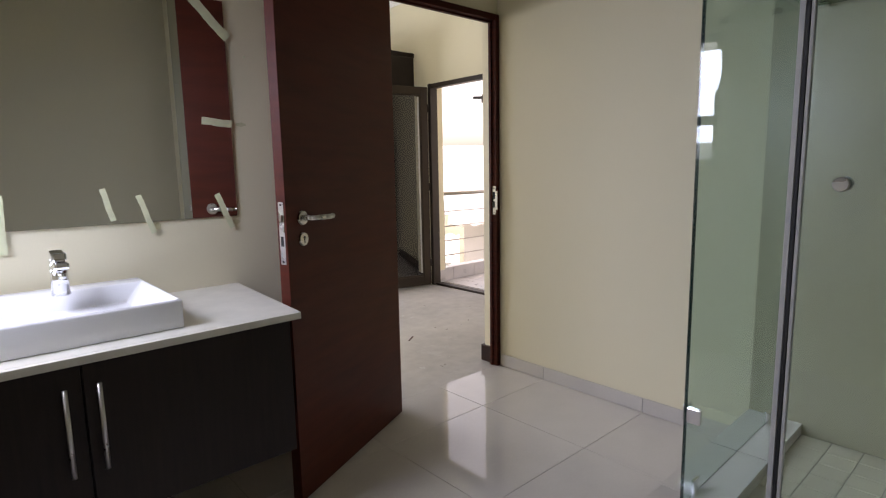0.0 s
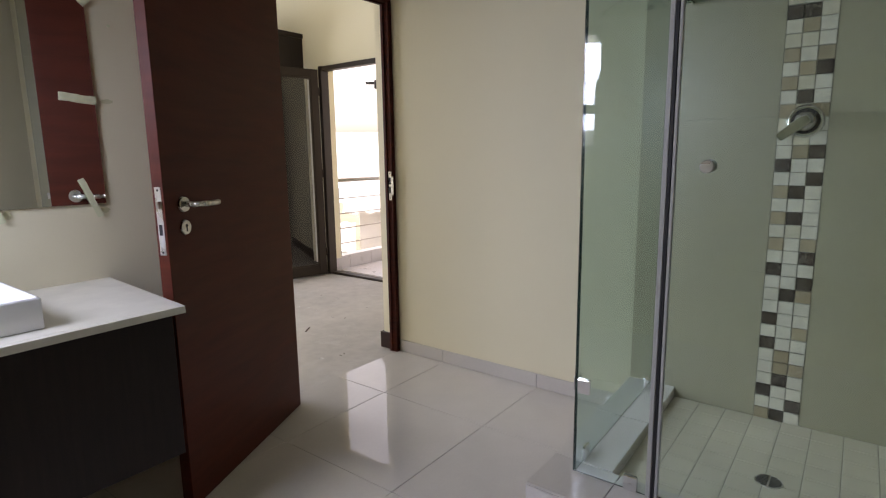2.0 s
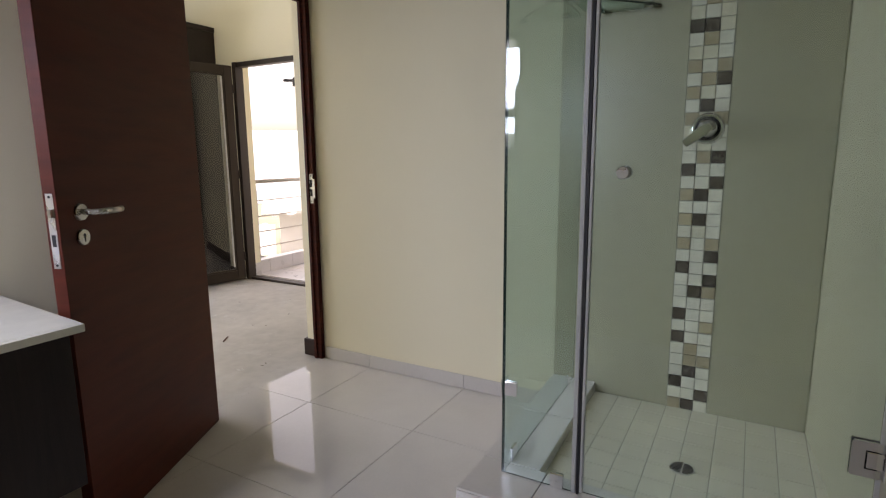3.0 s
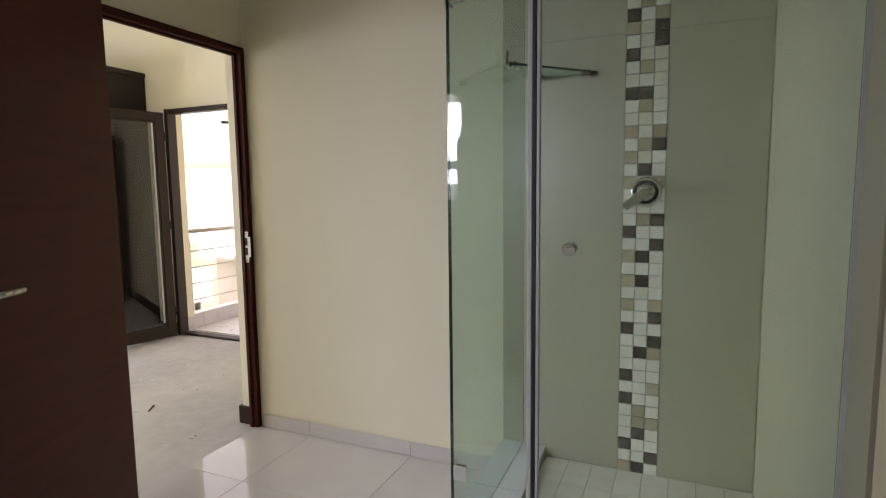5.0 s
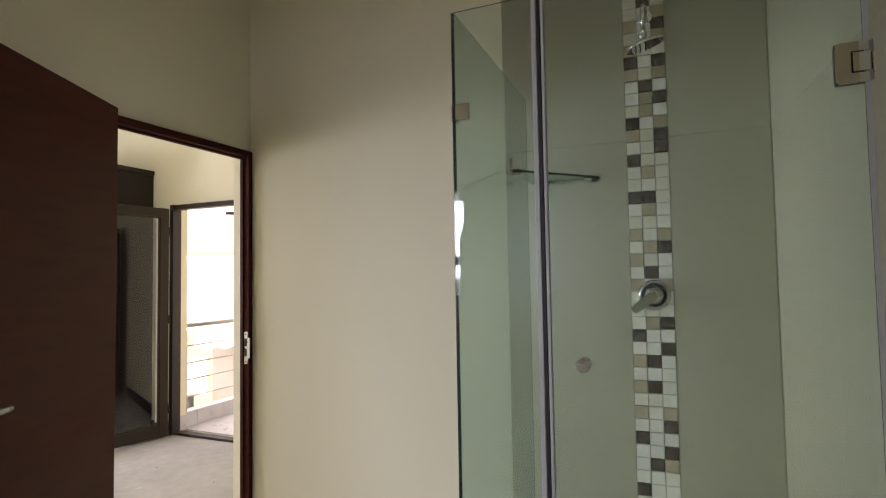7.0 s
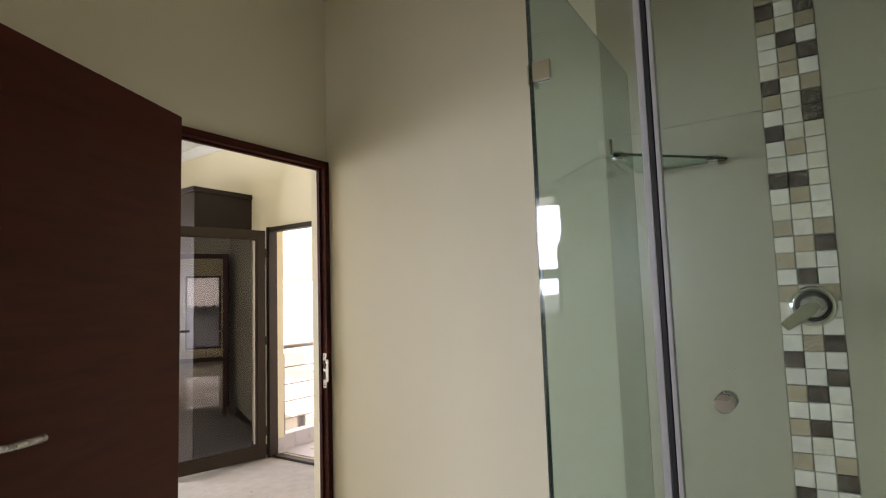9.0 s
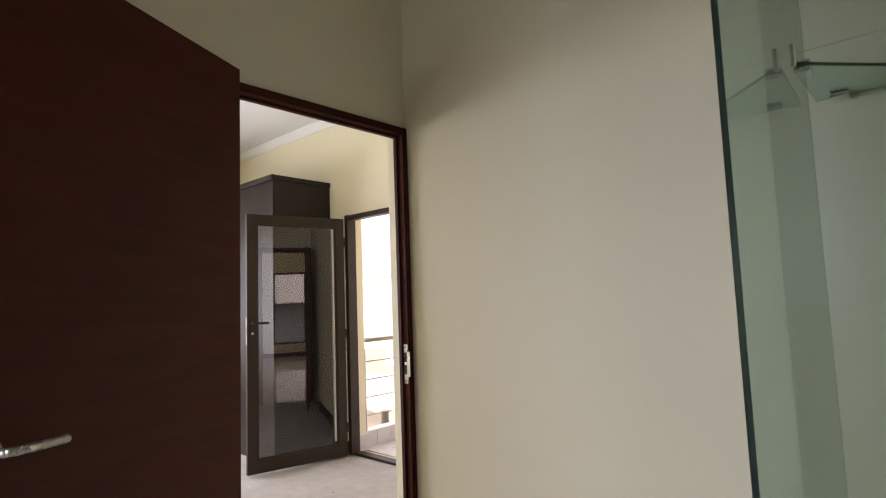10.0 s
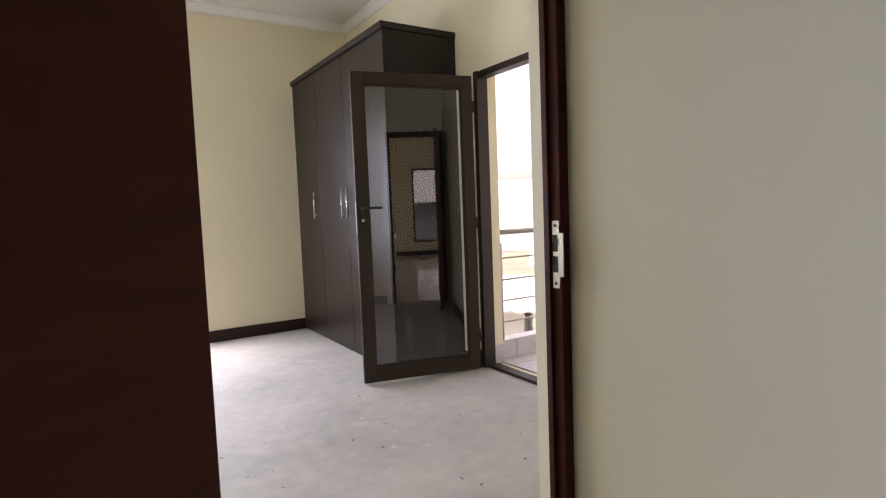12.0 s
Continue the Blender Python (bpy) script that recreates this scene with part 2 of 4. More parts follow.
def prism(bm, outline, z0, z1, axis="z"):
    """Extrude a closed outline of (u, v) along an axis."""
    def put(u, v, w):
        return {"z": (u, v, w), "x": (w, u, v), "y": (u, w, v)}[axis]
    lo = [bm.verts.new(put(u, v, z0)) for u, v in outline]
    hi = [bm.verts.new(put(u, v, z1)) for u, v in outline]
    bm.faces.new(lo[::-1]), bm.faces.new(hi)
    k = len(lo)
    for i in range(k):
        bm.faces.new((lo[i], lo[(i + 1) % k], hi[(i + 1) % k], hi[i]))
    bmesh.ops.recalc_face_normals(bm, faces=bm.faces[:])
    return bm


def meshed(name, bm, *mats):
    me = bpy.data.meshes.new(name)
    bm.to_mesh(me)
    bm.free()
    for m in mats:
        me.materials.append(m)
    return me


def part(name, bm, material, parent, label="", at=None):
    """One mesh object under a thing or a part, in its parent's own space."""
    mats = material if isinstance(material, (tuple, list)) else (material,)
    ob = new(name, meshed(name, bm, *mats))
    ob.parent = parent
    if at is not None:
        ob.matrix_basis = at
    return tagged(ob, label)


def piece(name, me, parent, at):
    ob = new(name, me)
    ob.parent = parent
    ob.matrix_basis = at
    return ob


def thing(name, label, category, at, group=""):
    ob = new(name)
    ob.empty_display_size = 0.1
    ob.matrix_basis = at
    return tagged(ob, label, category, group)


def solid(name, bm, material, label, category, at=None, group=""):
    """A thing of one mesh."""
    mats = material if isinstance(material, (tuple, list)) else (material,)
    ob = new(name, meshed(name, bm, *mats))
    if at is not None:
        ob.matrix_basis = at
    return tagged(ob, label, category, group)


def setting(name, bm, material, label, category):
    mats = material if isinstance(material, (tuple, list)) else (material,)
    ob = new(name, meshed(name, bm, *mats))
    return tagged(ob, label, category, "", "structure")


def at(x, y, z, rz=0.0):
    return pose(x, y, z, 0, 0, rz)


# ---- plan, in metres ----
XB, YA, XW, YS = 2.675, 2.53, -0.30, -0.60       # bathroom inner faces: east, north, west, south
H = 3.06                                         # ceilings
XE, YN, XBW = 4.03, 6.94, -0.9                   # bedroom inner faces: east, north, west
YL, YFAR, XL0, XL1 = 1.70, -5.2, 2.83, 5.3       # bedroom's south wall, landing's far wall and sides
TW = 0.15
TA = 0.12

# ---- walls ----
bm = bmesh.new()
box(bm, XW - TW, 1.795, YA, YA + TA, 0, H)
box(bm, 1.795, XB, YA, YA + TA, 2.104, H)
wall_north = setting("wall_north", bm, CREAM, "cream painted wall with the bathroom door opening", "wall")
bm = bmesh.new()
box(bm, XB, XB + TW, YS - TW, YA + TA, 0, H)
wall_east = setting("wall_east", bm, CREAM, "cream painted bathroom wall", "wall")
SKEW = at(XB, 0.047, 0, 4.3)                     # the shower's short wall stands slightly out of square
bm = one(-1.038, 0.02, -0.145, -0.012, 0, H)
wall_shower = setting("wall_shower", bm, CREAM, "short cream wall closing the shower", "wall")
wall_shower.matrix_basis = SKEW
bm = one(XW - TW, XB, YS - TW, YS, 0, H)
wall_south = setting("wall_south", bm, CREAM, "plain cream bathroom wall", "wall")
bm = bmesh.new()
wy0, wy1, wz0, wz1 = 1.74, 2.34, 1.22, 2.05
box(bm, XW - TW, XW, YS, wy0, 0, H)
box(bm, XW - TW, XW, wy1, YA, 0, H)
box(bm, XW - TW, XW, wy0, wy1, 0, wz0)
box(bm, XW - TW, XW, wy0, wy1, wz1, H)
wall_west = setting("wall_west", bm, CREAM, "cream bathroom wall with a narrow window", "wall")

oy0, oy1, oz = 3.84, 4.70, 2.10
bm = bmesh.new()
box(bm, XE, XE + 0.16, YL - TW, oy0, 0, H)
box(bm, XE, XE + 0.16, oy1, YN + TW, 0, H)
box(bm, XE, XE + 0.16, oy0, oy1, oz, H)
box(bm, XE, XE + 0.16, oy0, oy1, -0.25, -0.012)
wall_bedroom_east = setting("wall_bedroom_east", bm, CREAM, "cream bedroom wall with the balcony door opening", "wall")
bm = bmesh.new()
bw0, bw1, bz0, bz1 = 0.15, 2.40, 0.6, 2.2
box(bm, XBW - TW, bw0, YN, YN + TW, 0, H)
box(bm, bw1, XE, YN, YN + TW, 0, H)
box(bm, bw0, bw1, YN, YN + TW, 0, bz0)
box(bm, bw0, bw1, YN, YN + TW, bz1, H)
wall_bedroom_north = setting("wall_bedroom_north", bm, CREAM, "cream painted bedroom wall", "wall")
bm = one(XBW - TW, XBW, YA + TA, YN, 0, H)
wall_bedroom_west = setting("wall_bedroom_west", bm, CREAM, "plain cream bedroom wall", "wall")
dx0, dx1 = 3.33, 3.99
bm = bmesh.new()
box(bm, XL0 - 0.005, dx0, YL - TW, YL, 0, H)
box(bm, dx0, XE, YL - TW, YL, 2.1, H)
wall_bedroom_south = setting("wall_bedroom_south", bm, CREAM, "cream bedroom wall with the landing doorway", "wall")
lwx0, lwx1, lwz0, lwz1 = 3.92, 4.75, 0.32, 2.15
bm = bmesh.new()
box(bm, XL0, lwx0, YFAR - TW, YFAR, 0, H)
box(bm, lwx1, XL1, YFAR - TW, YFAR, 0, H)
box(bm, lwx0, lwx1, YFAR - TW, YFAR, 0, lwz0)
box(bm, lwx0, lwx1, YFAR - TW, YFAR, lwz1, H)
# east side, with an unseen opening added for the landing's fill lamp
box(bm, XL1, XL1 + TW, YFAR - TW, -3.0, 0, H)
box(bm, XL1, XL1 + TW, -1.4, YL, 0, H)
box(bm, XL1, XL1 + TW, -3.0, -1.4, 0, 0.9)
box(bm, XL1, XL1 + TW, -3.0, -1.4, 2.15, H)
box(bm, XE + 0.16, XL1, YL - TW, YL, 0, H)
box(bm, XL0 - TW, XL0, YFAR - TW, YS - TW, 0, H)
wall_landing = setting("wall_landing", bm, CREAM, "cream landing walls with a tall window", "wall")

bm = bmesh.new()
box(bm, XW - TW, XB + TW, YS - TW, YA + TA, H, H + 0.2)
box(bm, XBW - TW, XB + TW, YA + TA, YN + TW, H, H + 0.2)
box(bm, XB + TW, XE + 0.16, YL, YN + TW, H, H + 0.2)
box(bm, XB + TW, XL1 + TW, YFAR - TW, YL, H, H + 0.2)
setting("ceiling", bm, WHITE, "white plastered ceiling", "ceiling")


def cove(bm, a, b, inward):
    """A curved plaster cornice from a to b under the ceiling."""
    a, b, nrm = Vector((*a, H)), Vector((*b, H)), Vector((*inward, 0))
    prof = [(0, -0.075), (0.012, -0.075), (0.012, -0.062), (0.03, -0.045), (0.05, -0.022), (0.066, -0.012), (0.066, 0.0), (0, 0)]
    ends = []
    for p in (a, b):
        ends.append([bm.verts.new(p + nrm * u + Vector((0, 0, v))) for u, v in prof])
    k = len(prof)
    for i in range(k):
        bm.faces.new((ends[0][i], ends[0][(i + 1) % k], ends[1][(i + 1) % k], ends[1][i]))
    bm.faces.new(ends[0]), bm.faces.new(ends[1][::-1])
    bmesh.ops.recalc_face_normals(bm, faces=bm.faces[:])


bm = bmesh.new()
for a, b, nn in (((XW, YA), (XB, YA), (0, -1)), ((XB, YS), (XB, YA), (-1, 0)), ((XBW, YN), (XE, YN), (0, -1)), ((XE, YL), (XE, YN), (-1, 0)),
                 ((XBW, YA + TA), (XB + TW, YA + TA), (0, 1)), ((XB + TW, YL), (XB + TW, YA + TA), (1, 0)), ((XB + TW, YL), (XE, YL), (0, 1))):
    cove(bm, a, b, nn)
setting("cornice", bm, WHITE, "white curved plaster cornice", "cornice")

# ---- floors ----
bm = one(XW - TW, XB + TW, YS - TW, YA + 0.0, -0.2, -0.003)
floor = setting("floor", bm, GROUT, "polished cream porcelain floor tiles with grey joints", "floor")
bm = bmesh.new()
box(bm, XBW - TW, XB + TW, YA, YN + TW, -0.2, -0.004)
box(bm, XB + TW, XE, YL - TW, YN + TW, -0.2, -0.004)
floor_bedroom = setting("floor_bedroom", bm, CONCRETE, "bare grey concrete screed with dust and chips", "floor")
bm = one(XL0 - TW, XL1 + TW, YFAR - TW, YL - TW, -0.2, -0.004)
floor_landing = setting("floor_landing", bm, PORCELAIN, "polished tiled landing floor", "floor")

# ---- bathroom door frame and door ----
frame_thing = thing("door_frame", "dark mahogany stained timber door frame", "door frame", at(2.2, 2.55, 0))
tagged(frame_thing, kind="structure")


def jamb(x0, x1, inner):
    bm = bmesh.new()
    box(bm, x0 - 2.2, x1 - 2.2, -0.036, 0.016, 0, 2.104, 0, 0.003)
    if inner > 0:
        box(bm, x0 - 2.2 - 0.010, x0 - 2.2, -0.004, 0.016, 0, 2.062, 0, 0.002)
    else:
        box(bm, x1 - 2.2, x1 - 2.2 + 0.010, -0.004, 0.016, 0, 2.062, 0, 0.002)
    return bm


part("jamb", jamb(2.644, XB - 0.001, 1), MAHOGANY, frame_thing)
part("jamb", jamb(1.795, 1.812, -1), MAHOGANY, frame_thing)
bm = one(1.814 - 2.2, 2.644 - 2.2, -0.036, 0.016, 2.070, 2.104, 0.003)
box(bm, 1.814 - 2.2, 2.644 - 2.2, -0.004, 0.016, 2.060, 2.070)
part("head", bm, MAHOGANY, frame_thing)
strike = part("strike_plate", one(-0.0015, 0.0015, -0.012, 0.012, -0.085, 0.085, 0.0005), SATIN, frame_thing, "stainless strike plate", at(2.6425 - 2.2, -0.019, 1.037))
part("lip", one(-0.002, 0.001, -0.026, -0.012, -0.055, 0.055, 0.0005), SATIN, strike)
for z0, z1 in ((-0.045, -0.004), (0.008, 0.05)):
    part("slot", one(-0.0028, -0.0012, -0.007, 0.009, z0, z1), DARK, strike)
for z in (-0.073, 0.073):
    part("screw", rod(bmesh.new(), (-0.003, 0, z), (0, 0, z), 0.004), DARK, strike)

ang = math.degrees(math.atan2(2.043 - 2.402, 1.056 - 1.804))
LW = 0.830
door = thing("door", "mahogany stained flush timber door standing wide open", "door", at(1.804, 2.402, 0.006, ang))
# local x runs from the hinge to the free edge; the visible face looks along +y
leaf = part("leaf", one(0, LW, -0.04, 0, 0, 2.09, 0.002), MAHOGANY_H, door)


def lever(parent, side):
    y = 0.0 if side > 0 else -0.04
    rose = part("rose", rod(bmesh.new(), (0, 0, 0), (0, side * 0.009, 0), 0.026, 0.024, 28), SATIN, parent, "round stainless rose", pose(LW - 0.089, y, 1.058))
    bm = bmesh.new()
    tube(bm, [(0, side * 0.006, 0), (0, side * 0.05, 0), (-0.012, side * 0.058, 0), (-0.06, side * 0.056, -0.001), (-0.105, side * 0.054, -0.002), (-0.12, side * 0.052, -0.001)], 0.0095)
    part("lever_handle", bm, SATIN, rose, "brushed stainless lever")
    esc = part("escutcheon", rod(bmesh.new(), (0, 0, 0), (0, side * 0.007, 0), 0.025, 0.023, 28), SATIN, parent, "round stainless keyhole plate", pose(LW - 0.089, y, 0.981))
    bm = bmesh.new()
    rod(bm, (0, side * 0.0065, 0.006), (0, side * 0.0078, 0.006), 0.0055, seg=14)
    box(bm, -0.003, 0.003, side * 0.0065, side * 0.0078, -0.014, 0.006)
    part("keyhole", bm, DARK, esc)


lever(door, 1)
lever(door, -1)
plate = part("lock_plate", one(-0.001, 0.0015, -0.011, 0.011, -0.12, 0.10, 0.0005), SATIN, door, "stainless lock faceplate", pose(LW, -0.02, 1.02))
bm = bmesh.new()
prism(bm, [(-0.008, 0.0), (0.008, 0.0), (0.008, 0.004), (-0.008, 0.013)], 0.03, 0.055, "z")
bmesh.ops.rotate(bm, verts=bm.verts[:], cent=(0, 0, 0), matrix=Matrix.Rotation(radians(-90), 3, "Z"))
part("latch_bolt", bm, SATIN, plate)
part("deadbolt_slot", one(0.0013, 0.002, -0.006, 0.006, -0.055, -0.02), DARK, plate)
for z in (-0.11, 0.09):
    part("screw", rod(bmesh.new(), (0.001, 0, z), (0.0022, 0, z), 0.004), DARK, plate)

# ---- vanity, basin, mirror ----
VX0, VX1, VY0, VT = -0.298, 1.012, 1.885, 0.775
top = thing("worktop", "cream engineered stone vanity top with a square edge", "worktop", at(0, 0, VT))
part("slab", prism(bmesh.new(), [(VX0, VY0 + 0.020), (VX1, VY0 + 0.020), (1.058, YA - 0.002), (VX0, YA - 0.002)], -0.018, 0), STONE, top)
part("front_edge", one(VX0, VX1, VY0, VY0 + 0.0195, -0.023, 0, 0.002), STONE, top)


def handle_bar(parent, x, y, z0, z1, face):
    h = part("handle", rod(bmesh.new(), (0, 0, z0), (0, 0, z1), 0.006), SATIN, parent, "brushed steel bar handle", at(x, y - face * 0.03, 0))
    for z in (z0 + 0.03, z1 - 0.03):
        part("standoff", rod(bmesh.new(), (0, 0, z), (0, face * 0.032, z), 0.004), SATIN, h)


def vanity(x0, x1, hx, label):
    c = thing("vanity_cabinet", label, "cabinet", at((x0 + x1) / 2, VY0 + 0.3, 0.296), "vanity cabinets")
    w, d, h = (x1 - x0) / 2, 0.27, VT - 0.024 - 0.296 - 0.001
    part("body", one(-w, w, -d + 0.015, 0.34, 0, h), WENGE, c)
    dr = part("door", one(-w + 0.0015, w - 0.0015, -d - 0.004, -d + 0.0145, 0.002, h - 0.003, 0.0015), WENGE, c)
    handle_bar(dr, hx - (x0 + x1) / 2, -d - 0.004, 0.164, 0.400, 1)
    return c


vanity(0.400, 0.984, 0.432, "dark wenge vanity cabinet hung under the stone top")
vanity(-0.184, 0.398, 0.356, "dark wenge vanity cabinet hung under the stone top")
solid("vanity_filler", one(-0.299, -0.186, VY0 + 0.03, YA - 0.002, 0.296, VT - 0.02), WENGE, "dark wenge filler panel beside the vanity", "cabinet")


def washbasin():
    b = thing("basin", "white ceramic rectangular countertop basin", "washbasin", at(0.368, 2.225, VT))
    bm = bmesh.new()
    w, d, h = 0.31, 0.252, 0.086
    box(bm, -w, w, -d, d, 0.0, h)
    top = next(f for f in bm.faces if f.normal.z > 0.9)
    bmesh.ops.inset_region(bm, faces=[top], thickness=0.016)
    for v in top.verts:
        if v.co.y > 0:
            v.co.y -= 0.085
    r = bmesh.ops.extrude_discrete_faces(bm, faces=[top])["faces"][0]
    for v in r.verts:
        v.co.z -= 0.06
        v.co.x *= 0.80
        v.co.y = v.co.y * 0.8
    bmesh.ops.bevel(bm, geom=bm.edges[:], offset=0.006, segments=3, profile=0.5, affect="EDGES")
    for f in bm.faces:
        f.smooth = True
    bowl = part("bowl", bm, CERAMIC, b)
    part("waste", rod(bmesh.new(), (0, -0.04, 0.0265), (0, -0.04, 0.031), 0.022, 0.020, 24), CHROME, b)
    return b


washbasin()


def basin_tap():
    t = thing("basin_mixer_tap", "chrome single-lever basin mixer tap", "tap", at(0.425, 2.325, VT + 0.086))
    bm = bmesh.new()
    rod(bm, (0, 0, 0), (0, 0, 0.102), 0.0255, 0.0225, 32)
    part("body", bm, CHROME, t)
    bm = one(-0.0215, 0.0215, -0.085, 0.0, 0.076, 0.100, 0.009)
    bmesh.ops.rotate(bm, verts=bm.verts[:], cent=(0, 0, 0.08), matrix=Matrix.Rotation(radians(-8), 3, "X"))
    sp = part("spout", bm, CHROME, t)
    part("aerator", rod(bmesh.new(), (0, -0.068, 0.060), (0, -0.068, 0.076), 0.011), CHROME, sp)
    bm = bmesh.new()
    rod(bm, (0, 0, 0.104), (0, 0, 0.116), 0.0215, 0.0215, 32)
    box(bm, -0.0205, 0.0205, -0.045, 0.021, 0.112, 0.140, 0, 0.007)
    bmesh.ops.rotate(bm, verts=bm.verts[:], cent=(0, 0, 0.11), matrix=Matrix.Rotation(radians(5), 3, "X"))
    part("lever", bm, CHROME, t)


basin_tap()

MX0, MX1, MZ0, MZ1 = -0.24, 1.076, 1.055, 1.895
mirror = thing("mirror", "large frameless wall mirror held with strips of tape", "mirror", at((MX0 + MX1) / 2, YA - 0.001, MZ0))
mw, mh = (MX1 - MX0) / 2, MZ1 - MZ0
part("backing", one(-mw, mw, -0.0045, 0, 0, mh), DARK, mirror)
part("pane", one(-mw + 0.0005, mw - 0.0005, -0.0065, -0.0046, 0.0005, mh - 0.0005), MIRROR, mirror)


def strip(x, z, length, width, angle, bend=0.0, label="curling strip of pale masking tape"):
    """A tape strip on the mirror's face, hanging from its upper end."""
    bm = bmesh.new()
    rows = 7
    prev = None
    for i in range(rows + 1):
        v = -length * i / rows
        y = -0.0008 - bend * math.sin(i / rows * math.pi) - (0.001 if i % 2 else 0)
        w = width / 2 * (1 + 0.05 * math.sin(i * 2.3))
        cur = [bm.verts.new((sx * w + 0.001 * math.sin(i * 1.1), y - dy, v)) for sx, dy in ((-1, 0), (1, 0.0003), (1, 0.0009), (-1, 0.0006))]
        if prev:
            for k in range(4):
                bm.faces.new((prev[k], prev[(k + 1) % 4], cur[(k + 1) % 4], cur[k]))
        else:
            bm.faces.new(cur)
        prev = cur
    bm.faces.new(prev[::-1])
    bmesh.ops.recalc_face_normals(bm, faces=bm.faces[:])
    ob = solid("tape_strip", bm, TAPE, label, "tape", pose(x, YA - 0.0078, z, 0, angle, 0), "tape on the mirror")
    return ob


strip(0.956, 1.889, 0.185, 0.034, -44)
strip(0.962, 1.434, 0.118, 0.028, -85, 0.0005)
strip(0.998, 1.147, 0.150, 0.021, -21, 0.003, "strip of pale tape curling off the mirror edge")
strip(0.713, 1.155, 0.150, 0.019, -17, 0.003, "strip of pale tape curling off the mirror edge")
strip(0.600, 1.182, 0.118, 0.019, -13, 0.001, "strip of pale tape on the mirror edge")
strip(0.307, 1.172, 0.190, 0.030, 1, 0.002, "strip of pale tape on the mirror edge")

def smear(x, z, w, h, label):
    """A thin uneven film left on the wall."""
    bm = bmesh.new()
    rr = random.Random(int(x * 1000))
    outline = [(w / 2 * math.cos(a) * rr.uniform(0.7, 1.1), h / 2 * math.sin(a) * rr.uniform(0.7, 1.1)) for a in [6.283 * k / 14 for k in range(14)]]
    prism(bm, outline, -0.0008, 0.0, "y")
    return solid("glue_smear", bm, GLUE, label, "stain", at(x, YA - 0.0002, z), "marks beside the mirror")


smear(1.118, 1.425, 0.05, 0.018, "yellowish glue smear dried on the wall")
smear(1.072, 1.030, 0.035, 0.022, "yellowish glue smear dried on the wall")
smear(0.772, 1.035, 0.03, 0.03, "yellowish glue smear dried on the wall")
solid("wall_plug", rod(bmesh.new(), (0, 0.006, 0), (0, -0.004, 0), 0.006, 0.0045, 12), TAPE, "small pale wall plug in a drilled hole", "wall plug", at(1.152, YA, 1.695))

# ---- shower ----
CX0, CY1, CZ, SFZ = 1.632, 1.07, 0.182, 0.137       # kerb's outer faces and top, shower floor
CXI, CYI = 1.845, 0.865
GX, GY = 1.775, 0.958                                # the glass corner
SIDE = at(XB, 0.972, 0, 1.2)                        # the side run of kerb and glass, square to the short wall
bm = bmesh.new()
box(bm, CX0 + 0.006, CXI - 0.006, -0.04, 1.046, 0, CZ - 0.008)
kerb = setting("shower_kerb", bm, GROUT, "raised shower kerb clad in polished cream tile", "kerb")
floor_bed = part("shower_floor", one(CXI - 0.006, XB - 0.001, -0.03, CYI + 0.006, 0, SFZ - 0.002), FLOOR_GROUT, kerb, "cream shower floor of small square tiles")
side_kerb = part("kerb_run", one(-0.828, -0.001, -0.099, 0.094, 0, CZ - 0.008), GROUT, kerb, "", SIDE)


def kerb_tile(x0, x1, y0, y1, z0, z1, run=None):
    return part("tile", one(x0, x1, y0, y1, z0, z1, 0.0015), PORCELAIN, run or kerb)


for y0, y1 in ((-0.04, 0.452), (0.455, 0.820), (0.823, 1.052)):
    kerb_tile(CX0, CXI, y0, y1, CZ - 0.008, CZ)
    kerb_tile(CX0 - 0.002, CX0 + 0.006, y0, y1, 0.0, CZ - 0.0085)
for x0, x1 in ((-0.827, -0.425), (-0.422, -0.002)):
    kerb_tile(x0, x1, -0.105, 0.100, CZ - 0.0075, CZ + 0.0005, side_kerb)
    kerb_tile(x0, x1, -0.105, -0.099, SFZ, CZ - 0.008, side_kerb)
    kerb_tile(x0, x1, 0.094, 0.102, 0.0, CZ - 0.008, side_kerb)
kerb_tile(CX0, CXI, 1.046, 1.054, 0.0, CZ - 0.0085)
kerb_tile(CXI - 0.006, CXI, -0.03, 0.845, SFZ, CZ - 0.0085)

part_glass = (SHOWER_GLASS, GLASS_EDGE)


def pane_mesh(x0, x1, y0, y1, z0, z1):
    """A glass sheet: clear faces, dark green edges."""
    bm = one(x0, x1, y0, y1, z0, z1)
    thin = 0 if x1 - x0 < y1 - y0 else 1
    for f in bm.faces:
        f.material_index = 0 if abs(f.normal[thin]) > 0.9 else 1
    return bm


ztop = 2.168
enclosure = thing("shower_enclosure", "frameless green tinted glass shower screen on a tiled kerb", "shower screen", at(GX, GY, CZ))
SEAL = 0.716
panes = []
panes.append(part("side_panel", pane_mesh(0.009, XB - GX - 0.014, -0.008, 0, 0.004, ztop - CZ), part_glass, enclosure, "fixed green tinted glass side panel", at(0, 0, 0, 1.2)))
panes.append(part("front_panel", pane_mesh(0, 0.008, SEAL - GY + 0.004, 0.0, 0.004, ztop - CZ), part_glass, enclosure, "narrow fixed glass panel"))
gd = part("glass_door", pane_mesh(0, 0.008, -0.010 - GY, SEAL - GY - 0.026, 0.012, ztop - CZ), part_glass, enclosure, "hinged green tinted glass door")
panes.append(gd)
for p in panes:
    p.visible_shadow = False
